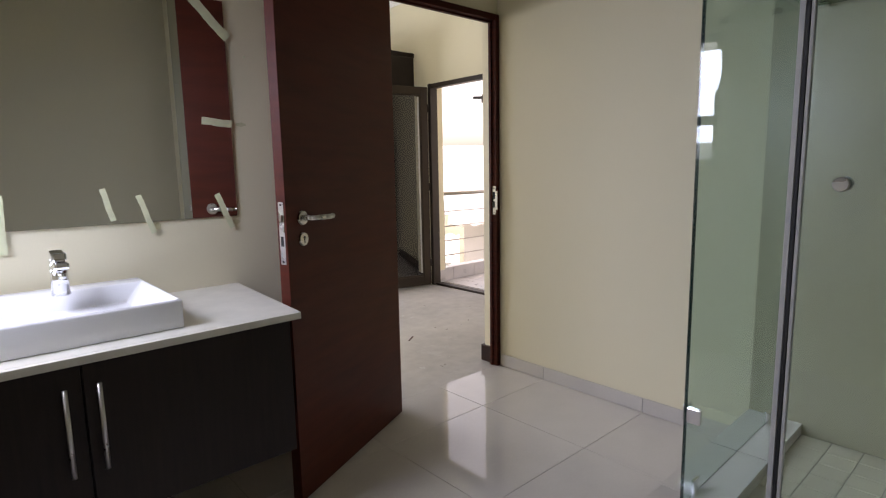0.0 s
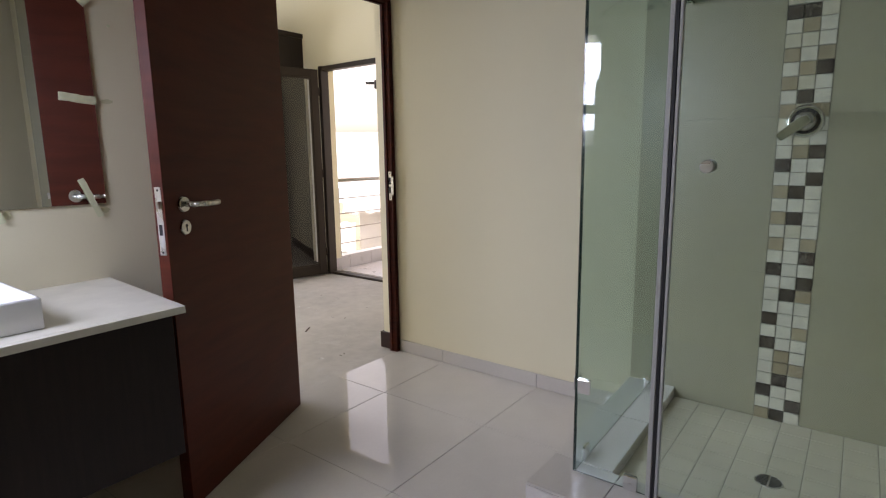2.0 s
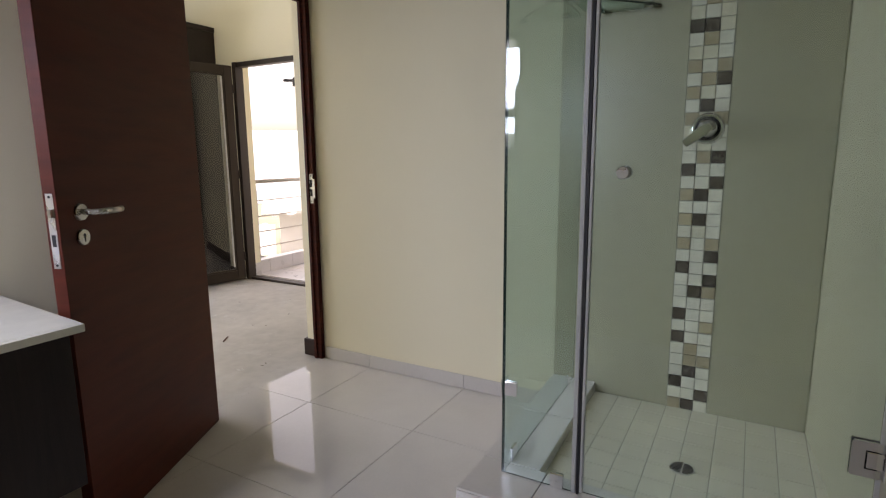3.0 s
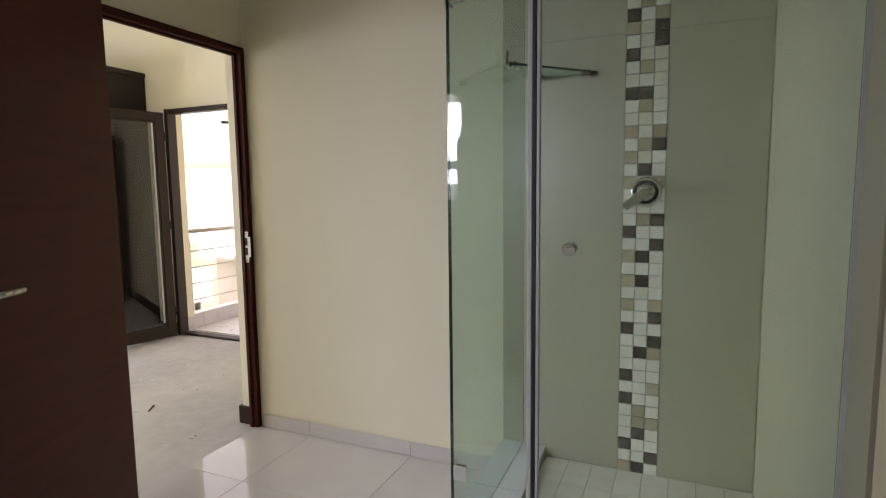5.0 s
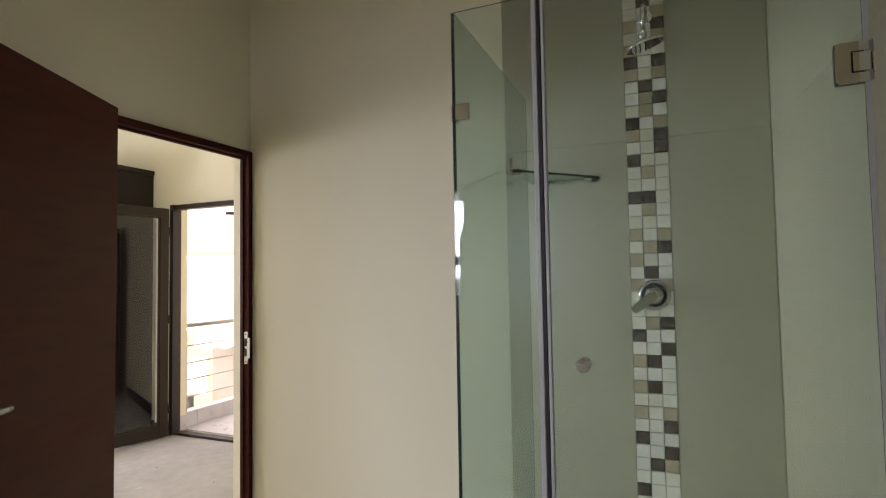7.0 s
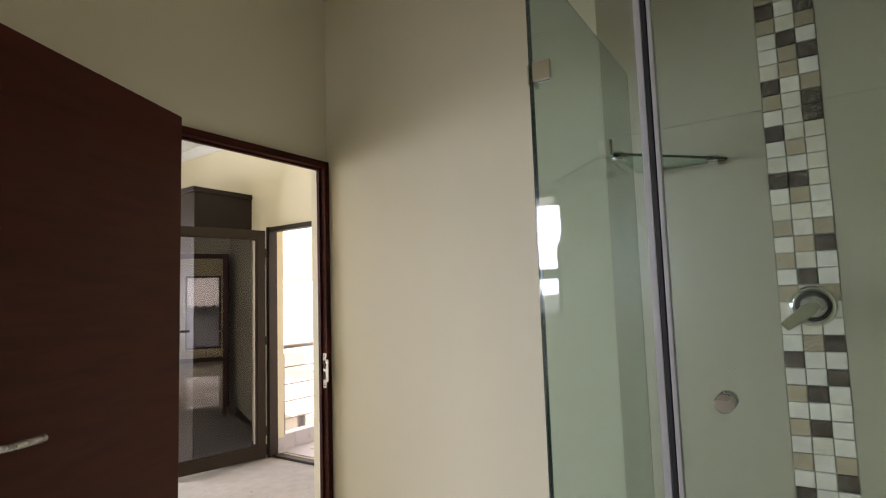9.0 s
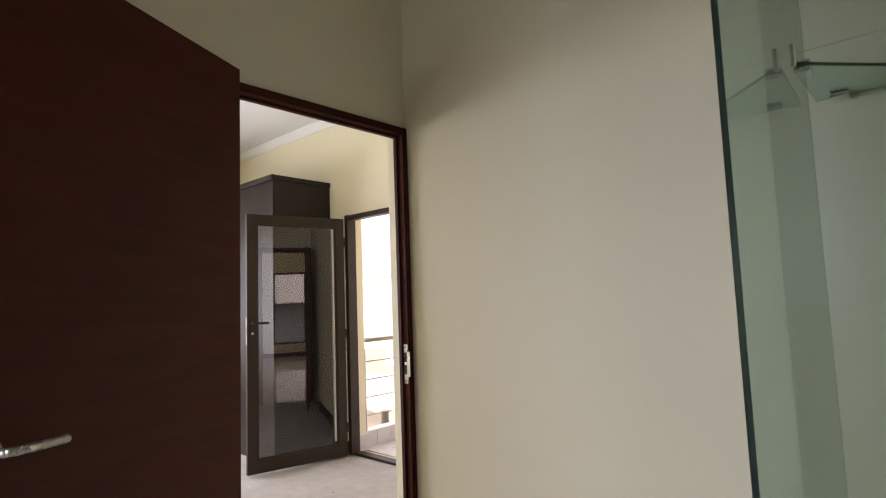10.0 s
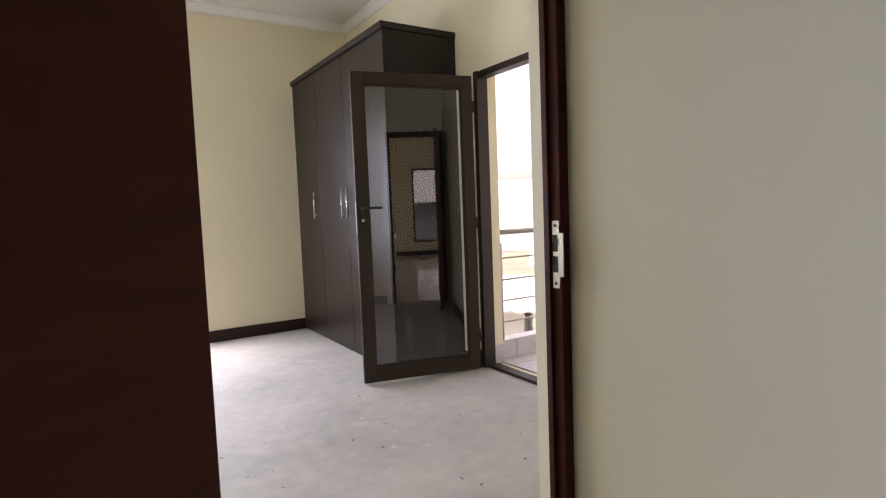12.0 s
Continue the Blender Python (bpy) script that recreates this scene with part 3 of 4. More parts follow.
# magnetic strip: two clear profiles with a black magnet between
bm = one(-0.004, 0.014, SEAL - GY - 0.007, SEAL - GY + 0.007, 0.004, ztop - CZ, 0.002)
part("seal_strip", bm, PVC, enclosure, "clear plastic seal strip")
bm = one(-0.006, 0.016, SEAL - GY - 0.017, SEAL - GY - 0.009, 0.004, ztop - CZ, 0.001)
part("magnet_strip", bm, RUBBER, enclosure, "black magnetic strip")
bm = one(-0.005, 0.015, SEAL - GY - 0.0275, SEAL - GY - 0.0185, 0.012, ztop - CZ, 0.002)
part("seal_strip", bm, PVC, enclosure, "clear plastic seal strip")
part("wall_seal", one(-0.002, 0.010, -0.0235 - GY, -0.0105 - GY, 0.012, ztop - CZ), PVC, enclosure, "clear plastic seal strip")


def corner_clamp(z):
    c = part("corner_clamp", one(-0.007, -0.0005, -0.052, -0.010, -0.024, 0.024, 0.003), CHROME, enclosure, "chrome glass corner clamp", at(0, 0, z))
    part("plate", one(0.0085, 0.014, -0.05, -0.012, -0.024, 0.024, 0.002), CHROME, c)
    part("plate", one(0.004, 0.048, 0.001, 0.006, -0.024, 0.024, 0.002), CHROME, c)


corner_clamp(0.485 - CZ)
corner_clamp(1.874 - CZ)


def foot_clamp(x, y, along_x):
    a, b = (0.022, 0.009) if along_x else (0.009, 0.022)
    c = part("kerb_clamp", one(-a, a, -b, b, 0.0, 0.054, 0.005), CHROME, enclosure, "chrome glass clamp on the kerb", at(x, y, 0))
    part("screw", rod(bmesh.new(), (-a - 0.001, 0, 0.024), (-a + 0.002, 0, 0.024), 0.005), CHROME, c)


foot_clamp(0.004, 0.770 - GY, False)
foot_clamp(0.10, -0.002, True)
foot_clamp(0.80, 0.013, True)


def c_plate(x0, x1):
    """A hinge plate with a square notch for the knuckle, rounded at the corners."""
    bm = bmesh.new()
    prism(bm, [(0.056, -0.045), (0.112, -0.045), (0.116, -0.041), (0.116, 0.041), (0.112, 0.045), (0.056, 0.045), (0.056, 0.024), (0.088, 0.024), (0.088, -0.024), (0.056, -0.024)], x0, x1, "x")
    return bm


def wall_hinge(z):
    h = part("hinge", c_plate(-0.010, -0.001), CHROME, enclosure, "chrome glass door hinge", at(0, -0.072 - GY, z))
    part("plate", c_plate(0.009, 0.018), CHROME, h)
    part("knuckle", one(-0.012, 0.020, 0.0515, 0.0855, -0.0215, 0.0215, 0.003), CHROME, h)
    part("gasket", one(-0.0012, 0.0092, 0.056, 0.1165, -0.0455, 0.0455), RUBBER, h)
    part("wall_plate", one(-0.024, 0.032, 0.0475, 0.0512, -0.045, 0.045, 0.002), CHROME, h)


wall_hinge(1.858 - CZ)
wall_hinge(0.500 - CZ)
knob = part("knob", rod(bmesh.new(), (0, 0, 0), (-0.007, 0, 0), 0.009, 0.009, 20), SATIN, enclosure, "round steel door knob", at(-0.0005, 0.608 - GY, 1.175 - CZ))
bm = bmesh.new()
rod(bm, (-0.006, 0, 0), (-0.017, 0, 0), 0.0175, 0.0175, 28)
rod(bm, (-0.017, 0, 0), (-0.0195, 0, 0), 0.0175, 0.0155, 28)
part("grip", bm, SATIN, knob)
bm = bmesh.new()
rod(bm, (0.009, 0, 0), (0.014, 0, 0), 0.009, 0.009, 20)
rod(bm, (0.0135, 0, 0), (0.027, 0, 0), 0.0175, 0.0175, 28)
part("grip", bm, SATIN, knob)


def mixer():
    m = thing("shower_mixer", "chrome concealed shower mixer with a lever", "shower mixer", at(XB - 0.0135, 0.470, 1.318))
    bm = bmesh.new()
    rod(bm, (0, 0, 0), (-0.006, 0, 0), 0.062, 0.060, 40)
    rod(bm, (-0.006, 0, 0), (-0.010, 0, 0), 0.060, 0.052, 40)
    part("cover_plate", bm, CHROME, m)
    # black disc in place of the dark reflection round the mixer body
    part("reflection_ring", rod(bmesh.new(), (-0.0095, 0, 0), (-0.0125, 0, 0), 0.047, 0.046, 40), RUBBER, m, "dark ring imitating the reflection in the chrome plate")
    bm = bmesh.new()
    rod(bm, (-0.012, 0, 0), (-0.050, 0, 0), 0.034, 0.032, 36)
    rod(bm, (-0.050, 0, 0), (-0.055, 0, 0), 0.032, 0.027, 36)
    part("body", bm, SATIN, m)
    bm = bmesh.new()
    prism(bm, [(-0.012, -0.098), (0.012, -0.098), (0.016, -0.092), (0.021, -0.01), (0.014, 0.018), (-0.014, 0.018), (-0.021, -0.01), (-0.016, -0.092)], -0.014, 0.0, "x")
    bmesh.ops.bevel(bm, geom=bm.edges[:], offset=0.003, segments=2, profile=0.5, affect="EDGES")
    part("lever", bm, CHROME, m, at=Matrix.Translation((-0.054, 0, 0)) @ Matrix.Rotation(radians(52), 4, "X"))


mixer()


def shower_head():
    s = thing("overhead_shower", "chrome wall arm with a round overhead rose", "shower head", at(XB - 0.0135, 0.470, 2.435))
    part("flange", rod(bmesh.new(), (0, 0, 0), (-0.008, 0, 0), 0.03, 0.026, 30), CHROME, s)
    bm = bmesh.new()
    tube(bm, [(-0.004, 0, 0), (-0.10, 0, 0.0), (-0.13, 0, -0.012), (-0.15, 0, -0.04), (-0.158, 0, -0.10), (-0.16, 0, -0.135)], 0.0105)
    part("arm", bm, CHROME, s)
    bm = bmesh.new()
    rod(bm, (0, 0, 0.0), (0, 0, 0.022), 0.013, 0.017, 24)
    rod(bm, (0, 0, 0.0), (0, 0, -0.016), 0.02, 0.072, 40)
    rod(bm, (0, 0, -0.016), (0, 0, -0.026), 0.076, 0.074, 40)
    h = part("rose", bm, CHROME, s, at=Matrix.Translation((-0.16, 0, -0.152)) @ Matrix.Rotation(radians(-15), 4, "X") @ Matrix.Rotation(radians(-9), 4, "Y"))
    nozzles = [(r * math.cos(a), r * math.sin(a)) for r, k in ((0.022, 6), (0.042, 12), (0.061, 18)) for a in [2 * math.pi * i / k for i in range(k)]]
    bm = bmesh.new()
    for u, v in nozzles:
        rod(bm, (u, v, -0.025), (u, v, -0.030), 0.003, 0.002, 6)
    part("nozzles", bm, RUBBER, h)


shower_head()


def corner_shelf():
    s = thing("corner_shelf", "glass corner shelf on chrome brackets inside the shower", "shelf", at(XB - 0.0135, 0.952, 1.797))
    outline = [(0, 0), (0, -0.285), (-0.012, -0.284), (-0.03, -0.272), (-0.312, -0.022), (-0.328, -0.006), (-0.328, 0)]
    bm = bmesh.new()
    prism(bm, outline, 0, 0.008)
    for f in bm.faces:
        f.material_index = 0 if abs(f.normal.z) > 0.9 else 1
    part("glass", bm, (SHELF_GLASS, GLASS_EDGE), s, "clear glass plate")
    for x0, x1, y0, y1 in ((-0.052, 0.0, -0.075, -0.035), (-0.052, 0.0, -0.262, -0.225), (-0.31, -0.255, -0.034, 0.0)):
        c = part("bracket", one(x0, x1, y0, y1, -0.013, -0.0005, 0.004), CHROME, s, "chrome shelf bracket")
        part("upper_jaw", one(x0, x1, y0, y1, 0.0085, 0.016, 0.003), CHROME, c)
    part("end_post", one(-0.338, -0.324, -0.012, -0.001, -0.004, 0.048, 0.003), CHROME, s)


corner_shelf()

drain = thing("floor_drain", "round stainless shower drain grate", "drain", at(2.165, 0.440, SFZ + 0.0005))
part("ring", rod(bmesh.new(), (0, 0, 0), (0, 0, 0.002), 0.042, 0.041, 36), SATIN, drain)
for i in range(-3, 4):
    hw = math.sqrt(0.037 ** 2 - (i * 0.010) ** 2)
    for s0, s1 in ((-hw, -0.003), (0.003, hw)):
        part("slot", one(i * 0.010 - 0.003, i * 0.010 + 0.003, s0, s1, 0.0021, 0.0028), DARK, drain)

# ---- bedroom ----
WX, WY0, WY1, WH = 3.43, 4.96, YN - 0.001, 2.445
wardrobe = thing("wardrobe", "dark wenge three-door built-in wardrobe against the wall", "wardrobe", at(WX, WY0, 0))
part("body", one(0.02, XE - WX - 0.003, 0.0, WY1 - WY0, 0, WH - 0.045), WENGE, wardrobe)
part("top", one(-0.018, XE - WX - 0.002, -0.012, WY1 - WY0, WH - 0.045, WH, 0.003), WENGE, wardrobe)
edges = [0.0, 0.735, 1.36, WY1 - WY0]
for i in range(3):
    d = part("door", one(0.0, 0.0192, edges[i] + 0.002, edges[i + 1] - 0.002, 0.075, WH - 0.05, 0.0015), WENGE, wardrobe)
    hy = (edges[1] - 0.045, edges[1] + 0.06, edges[2] + 0.09)[i]
    h = part("handle", rod(bmesh.new(), (-0.03, hy, 1.11), (-0.03, hy, 1.345), 0.006), SATIN, d, "brushed steel bar handle")
    for z in (1.14, 1.315):
        part("standoff", rod(bmesh.new(), (-0.03, hy, z), (0.0, hy, z), 0.004), SATIN, h)
part("plinth", one(0.004, 0.02, 0, WY1 - WY0, 0, 0.073), WENGE, wardrobe)


def skirting(name_label, x0, x1, y0, y1):
    bm = one(x0, x1, y0, y1, 0, 0.105, 0.004)
    return setting("baseboard", bm, SKIRT_WOOD, name_label, "baseboard")


skirting("dark stained timber skirting", XBW, WX - 0.001, YN - 0.018, YN - 0.0005)
skirting("dark stained timber skirting", XE - 0.018, XE - 0.0005, YL + 0.72, oy0 - 0.06)
skirting("dark stained timber skirting", XE - 0.018, XE - 0.0005, oy1 + 0.045, WY0 - 0.001)
skirting("dark stained timber skirting", XB - 0.018, XB - 0.0005, YA + 0.038, YA + TA + 0.018)
skirting("dark stained timber skirting", XB + 0.0005, XB + TW + 0.018, YA + TA + 0.0005, YA + TA + 0.018)
skirting("dark stained timber skirting", XB + TW + 0.0005, XB + TW + 0.018, YL + 0.019, YA + TA)
skirting("dark stained timber skirting", XB + TW + 0.0005, dx0 - 0.061, YL + 0.0005, YL + 0.018)
skirting("dark stained timber skirting", XBW, 1.79, YA + TA + 0.0005, YA + TA + 0.018)
skirting("dark stained timber skirting", XL0, lwx1 + 0.5, YFAR + 0.0005, YFAR + 0.018)

# plaster crumbs and dust on the bare floor
bm = bmesh.new()
crumbs = random.Random(11)
for k in range(150):
    x, y = crumbs.uniform(1.6, 3.95), crumbs.uniform(2.75, 6.4)
    if x > 3.40 and y > 4.9:
        continue
    r = crumbs.choice((0.004, 0.005, 0.006, 0.008, 0.011, 0.018, 0.024))
    n = crumbs.randint(6, 9)
    a0 = crumbs.uniform(0, 6.28)
    pts = [(x + r * crumbs.uniform(0.5, 1.3) * math.cos(a0 + 6.283 * i / n), y + r * crumbs.uniform(0.5, 1.3) * math.sin(a0 + 6.283 * i / n)) for i in range(n)]
    lo = [bm.verts.new((*p, -0.0045)) for p in pts]
    top = bm.verts.new((x, y, -0.002 + min(r * 0.25, 0.003)))
    for i in range(n):
        bm.faces.new((lo[i], lo[(i + 1) % n], top))
ob = solid("plaster_crumbs", bm, PLASTER_CRUMB, "white plaster crumbs scattered on the concrete floor", "debris")
tagged(ob, kind="stuff")
bm = bmesh.new()
for k in range(70):
    x, y, r, a = crumbs.uniform(1.7, 3.9), crumbs.uniform(2.75, 5.6), crumbs.choice((0.004, 0.006, 0.009, 0.013)), crumbs.uniform(0, 3.14)
    if x > 3.40 and y > 4.9:
        continue
    lo = [bm.verts.new((x + r * (math.cos(u) * 1.9 * math.cos(a) - math.sin(u) * 0.7 * math.sin(a)), y + r * (math.cos(u) * 1.9 * math.sin(a) + math.sin(u) * 0.7 * math.cos(a)), -0.0046)) for u in (0.1, 1.0, 2.2, 3.0, 4.1, 5.3)]
    top = bm.verts.new((x, y, -0.003))
    for i in range(6):
        bm.faces.new((lo[i], lo[(i + 1) % 6], top))
ob = solid("floor_grit", bm, DIRT, "dark grit and dried mud flecks on the concrete floor", "debris")
tagged(ob, kind="stuff")
stick = solid("wood_offcut", one(-0.05, 0.05, -0.004, 0.004, 0, 0.006, 0.001), MAHOGANY, "thin wood splinter lying on the concrete floor", "debris", at(2.62, 3.35, -0.004, 35))

# balcony door: fixed frame in the wall, one leaf standing open into the room
bf = thing("balcony_door_frame", "bronze aluminium balcony door frame", "door frame", at(XE + 0.02, (oy0 + oy1) / 2, 0))
tagged(bf, kind="structure")
hw = (oy1 - oy0) / 2
part("jamb", one(-0.06, 0.035, hw - 0.042, hw - 0.001, 0, oz, 0.003), ALU_BROWN, bf)
part("jamb", one(-0.03, 0.035, -hw + 0.001, -hw + 0.042, 0, oz, 0.003), ALU_BROWN, bf)
part("head", one(-0.045, 0.035, -hw + 0.042, hw - 0.042, oz - 0.045, oz - 0.001, 0.003), ALU_BROWN, bf)
part("threshold", one(-0.03, 0.05, -hw + 0.042, hw - 0.042, -0.01, 0.018, 0.003), ALU_BROWN, bf)

gang = math.degrees(math.atan2(4.857 - 4.663, 3.134 - 3.937))
GW, GH0, GH1 = 0.838, 0.014, 2.058
bdoor = thing("balcony_door", "bronze aluminium glazed balcony door standing open", "door", at(3.945, 4.665, 0, gang))
# local x from the hinge to the free edge, the face towards the camera along +y
st = 0.078
part("stile", one(0, st, -0.02, 0.02, GH0, GH1, 0.003), ALU_BROWN, bdoor)
part("stile", one(GW - st, GW, -0.02, 0.02, GH0, GH1, 0.003), ALU_BROWN, bdoor)
part("rail", one(st, GW - st, -0.02, 0.02, GH1 - 0.078, GH1, 0.003), ALU_BROWN, bdoor)
part("rail", one(st, GW - st, -0.02, 0.02, GH0, GH0 + 0.10, 0.003), ALU_BROWN, bdoor)
bm = bmesh.new()
for x0, x1, z0, z1 in ((st, st + 0.014, GH0 + 0.1, GH1 - 0.078), (GW - st - 0.014, GW - st, GH0 + 0.1, GH1 - 0.078), (st + 0.014, GW - st - 0.014, GH1 - 0.092, GH1 - 0.078), (st + 0.014, GW - st - 0.014, GH0 + 0.1, GH0 + 0.114)):
    box(bm, x0, x1, -0.012, 0.012, z0, z1)
part("glazing_bead", bm, ALU_BROWN, bdoor)
bm = one(st + 0.010, GW - st - 0.010, -0.003, 0.003, GH0 + 0.108, GH1 - 0.086)
for f in bm.faces:
    f.material_index = 0 if f.normal.y > 0.9 else 1
pn = part("pane", bm, (DOOR_GLASS, PANE_BACK), bdoor, "large clear glass pane")
pn.visible_shadow = False
part("glazing_seal", one(st + 0.016, st + 0.032, 0.0035, 0.009, GH0 + 0.135, GH1 - 0.10, 0.001), PVC, bdoor, "pale grey glazing seal")
hp = part("handle_plate", one(-0.012, 0.012, 0.0202, 0.026, -0.11, 0.05, 0.003), ALU_BROWN, bdoor, "dark handle plate", pose(GW - 0.04, 0, 1.16))
bm = bmesh.new()
tube(bm, [(0, 0.022, 0.02), (0, 0.062, 0.02), (-0.015, 0.066, 0.02), (-0.12, 0.064, 0.018)], 0.009)
part("lever_handle", bm, DARK, hp)
part("keyhole", rod(bmesh.new(), (0, 0.026, -0.06), (0, 0.030, -0.06), 0.009), SATIN, hp)
part("lock_plate", one(0, 0.0015, -0.01, 0.01, -0.11, 0.11), SATIN, bdoor, "steel lock faceplate", pose(GW, 0, 1.12))
for z in (0.25, 1.05, 1.85):
    part("hinge", rod(bmesh.new(), (-0.004, 0.02, z - 0.04), (-0.004, 0.02, z + 0.04), 0.007), ALU_BROWN, bdoor)

# landing doorway at the bedroom's end
lf = thing("door_frame", "dark timber door frame at the landing", "door frame", at(dx0, YL - 0.05, 0))
tagged(lf, kind="structure")
part("jamb", one(0.0, 0.05, -0.06, 0.06, 0, 2.1, 0.003), MAHOGANY, lf)
part("jamb", one(XE - dx0 - 0.05, XE - dx0 - 0.001, -0.06, 0.06, 0, 2.1, 0.003), MAHOGANY, lf)
part("head", one(0.05, XE - dx0 - 0.05, -0.06, 0.06, 2.04, 2.1, 0.003), MAHOGANY, lf)
ld = thing("door", "dark timber landing door standing open", "door", at(3.945, YL + 0.03, 0.006, 97))
part("leaf", one(0, 0.70, -0.04, 0, 0, 2.03, 0.002), MAHOGANY_H, ld)
part("lever_handle", tube(bmesh.new(), [(0.62, 0, 1.05), (0.62, 0.05, 1.05), (0.51, 0.05, 1.05)], 0.009), SATIN, ld)

# landing window and balustrade
def window_frame(name, label, x0, x1, y0, y1, z0, z1, bar, mull, thick, along_y):
    """A dark frame round an opening with a transom and glass panes."""
    w = thing(name, label, "window", at(0, 0, 0))
    tagged(w, kind="structure")
    b = 0.045

    def seg(nm, u0, u1, v0, v1):
        bmx = one(x0, x1, u0, u1, v0, v1, 0.003) if along_y else one(u0, u1, y0, y1, v0, v1, 0.003)
        part(nm, bmx, thick, w)
    u0, u1 = (y0, y1) if along_y else (x0, x1)
    seg("window_frame", u0, u0 + b, z0, z1), seg("window_frame", u1 - b, u1, z0, z1)
    seg("window_frame", u0 + b, u1 - b, z0, z0 + b), seg("window_frame", u0 + b, u1 - b, z1 - b, z1)
    if bar:
        seg("transom", u0 + b, u1 - b, bar - 0.03, bar + 0.03)
    return w


window_frame("window_1", "narrow bathroom window with a transom bar", XW - 0.10, XW - 0.05, wy0 + 0.001, wy1 - 0.001, wz0 + 0.001, wz1 - 0.001, 1.51, 0, ALU_BROWN, True)
setting("window_sill", one(XW - 0.10, XW + 0.02, wy0 + 0.002, wy1 - 0.002, wz0 - 0.001, wz0 + 0.012, 0.002), CERAMIC, "white tiled window sill", "window sill")
window_frame("window_2", "tall dark framed landing window", lwx0 + 0.001, lwx1 - 0.001, YFAR - 0.10, YFAR - 0.04, lwz0 + 0.001, lwz1 - 0.001, 0, 0, ALU_BROWN, False)

window_frame("window_3", "wide dark framed bedroom window", bw0 + 0.001, bw1 - 0.001, YN + 0.05, YN + 0.10, bz0 + 0.001, bz1 - 0.001, 0, 0, ALU_BROWN, False)

# invented window round the landing's fill lamp, never in view
window_frame("fill_window", "unseen dark framed window added for the landing's fill light", XL1 + 0.04, XL1 + 0.09, -2.999, -1.401, 0.901, 2.149, 0, 0, ALU_BROWN, True)

rail2 = thing("landing_balustrade", "steel balustrade with thin horizontal rails on the landing", "railing", at(3.42, -3.2, 0))
for y in (-1.2, 0.0, 1.2):
    part("post", rod(bmesh.new(), (0, y, 0), (0, y, 0.95), 0.02), SATIN, rail2)
part("top_rail", rod(bmesh.new(), (0, -1.3, 0.97), (0, 1.3, 0.97), 0.022), SATIN, rail2)
for z in (0.2, 0.38, 0.56, 0.74):
    part("rail", rod(bmesh.new(), (0, -1.2, z), (0, 1.2, z), 0.006, seg=8), SATIN, rail2)

# ---- balcony and the world outside ----
BX1, BY0, BY1 = 5.75, 2.3, 4.86
bm = one(XE + 0.16, BX1 + 0.1, BY0, BY1, -0.25, -0.012)
balcony = setting("balcony_floor", bm, GROUT, "pale tiled balcony floor", "floor")
bm = bmesh.new()
box(bm, XE + 0.16, BX1 + 0.1, 4.755, BY1, -0.012, 0.135)
box(bm, BX1, BX1 + 0.1, BY0, 4.755, -0.012, 0.135)
upstand = setting("balcony_upstand", bm, GROUT, "low tiled balcony upstand", "kerb")
# slab added above the view to keep sky light off the door reveal
setting("balcony_ceiling", one(XE + 0.16, BX1 - 0.3, BY0, BY1, 2.72, 2.9), WHITE, "unseen white slab added to shade the balcony", "ceiling")
rail = thing("balcony_railing", "stainless balcony railing with thin horizontal rods", "railing", at(4.225, 4.78, 0.137))
L = BX1 - 4.22 + 0.05
for x in (0.02, 0.8, L):
    part("post", rod(bmesh.new(), (x, 0, 0), (x, 0, 0.745), 0.019), RAIL_STEEL, rail)
part("top_rail", rod(bmesh.new(), (-0.02, 0, 0.825), (L, 0, 0.825), 0.021), RAIL_STEEL, rail)
for x in (0.02, 0.8, L):
    part("pin", rod(bmesh.new(), (x, 0, 0.745), (x, 0, 0.825), 0.007), RAIL_STEEL, rail)
for z in (0.138, 0.302, 0.463, 0.628):
    part("rod", rod(bmesh.new(), (0, 0, z), (L, 0, z), 0.0065, seg=8), RAIL_STEEL, rail)
for y in (-0.8, -1.6, -2.3):
    part("post", rod(bmesh.new(), (L, y, 0), (L, y, 0.745), 0.019), RAIL_STEEL, rail)
part("top_rail", rod(bmesh.new(), (L, 0, 0.825), (L, -2.45, 0.825), 0.021), RAIL_STEEL, rail)
for z in (0.138, 0.302, 0.463, 0.628):
    part("rod", rod(bmesh.new(), (L, 0, z), (L, -2.4, z), 0.0065, seg=8), RAIL_STEEL, rail)

bm = one(-900, 900, -900, 900, -3.4, -3.2)
setting("ground", bm, GROUND, "dry grass and bare soil plot below", "ground")


# ring round the plot whose own glow stands in for bright haze
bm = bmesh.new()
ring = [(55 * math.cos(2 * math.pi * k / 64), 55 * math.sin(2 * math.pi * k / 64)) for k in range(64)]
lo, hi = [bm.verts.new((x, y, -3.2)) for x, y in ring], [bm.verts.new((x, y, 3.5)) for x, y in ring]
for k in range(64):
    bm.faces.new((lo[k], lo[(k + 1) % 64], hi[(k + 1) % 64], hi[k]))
setting("backdrop", bm, GLOW_HAZE, "pale ring glowing in place of bright distant haze", "backdrop")


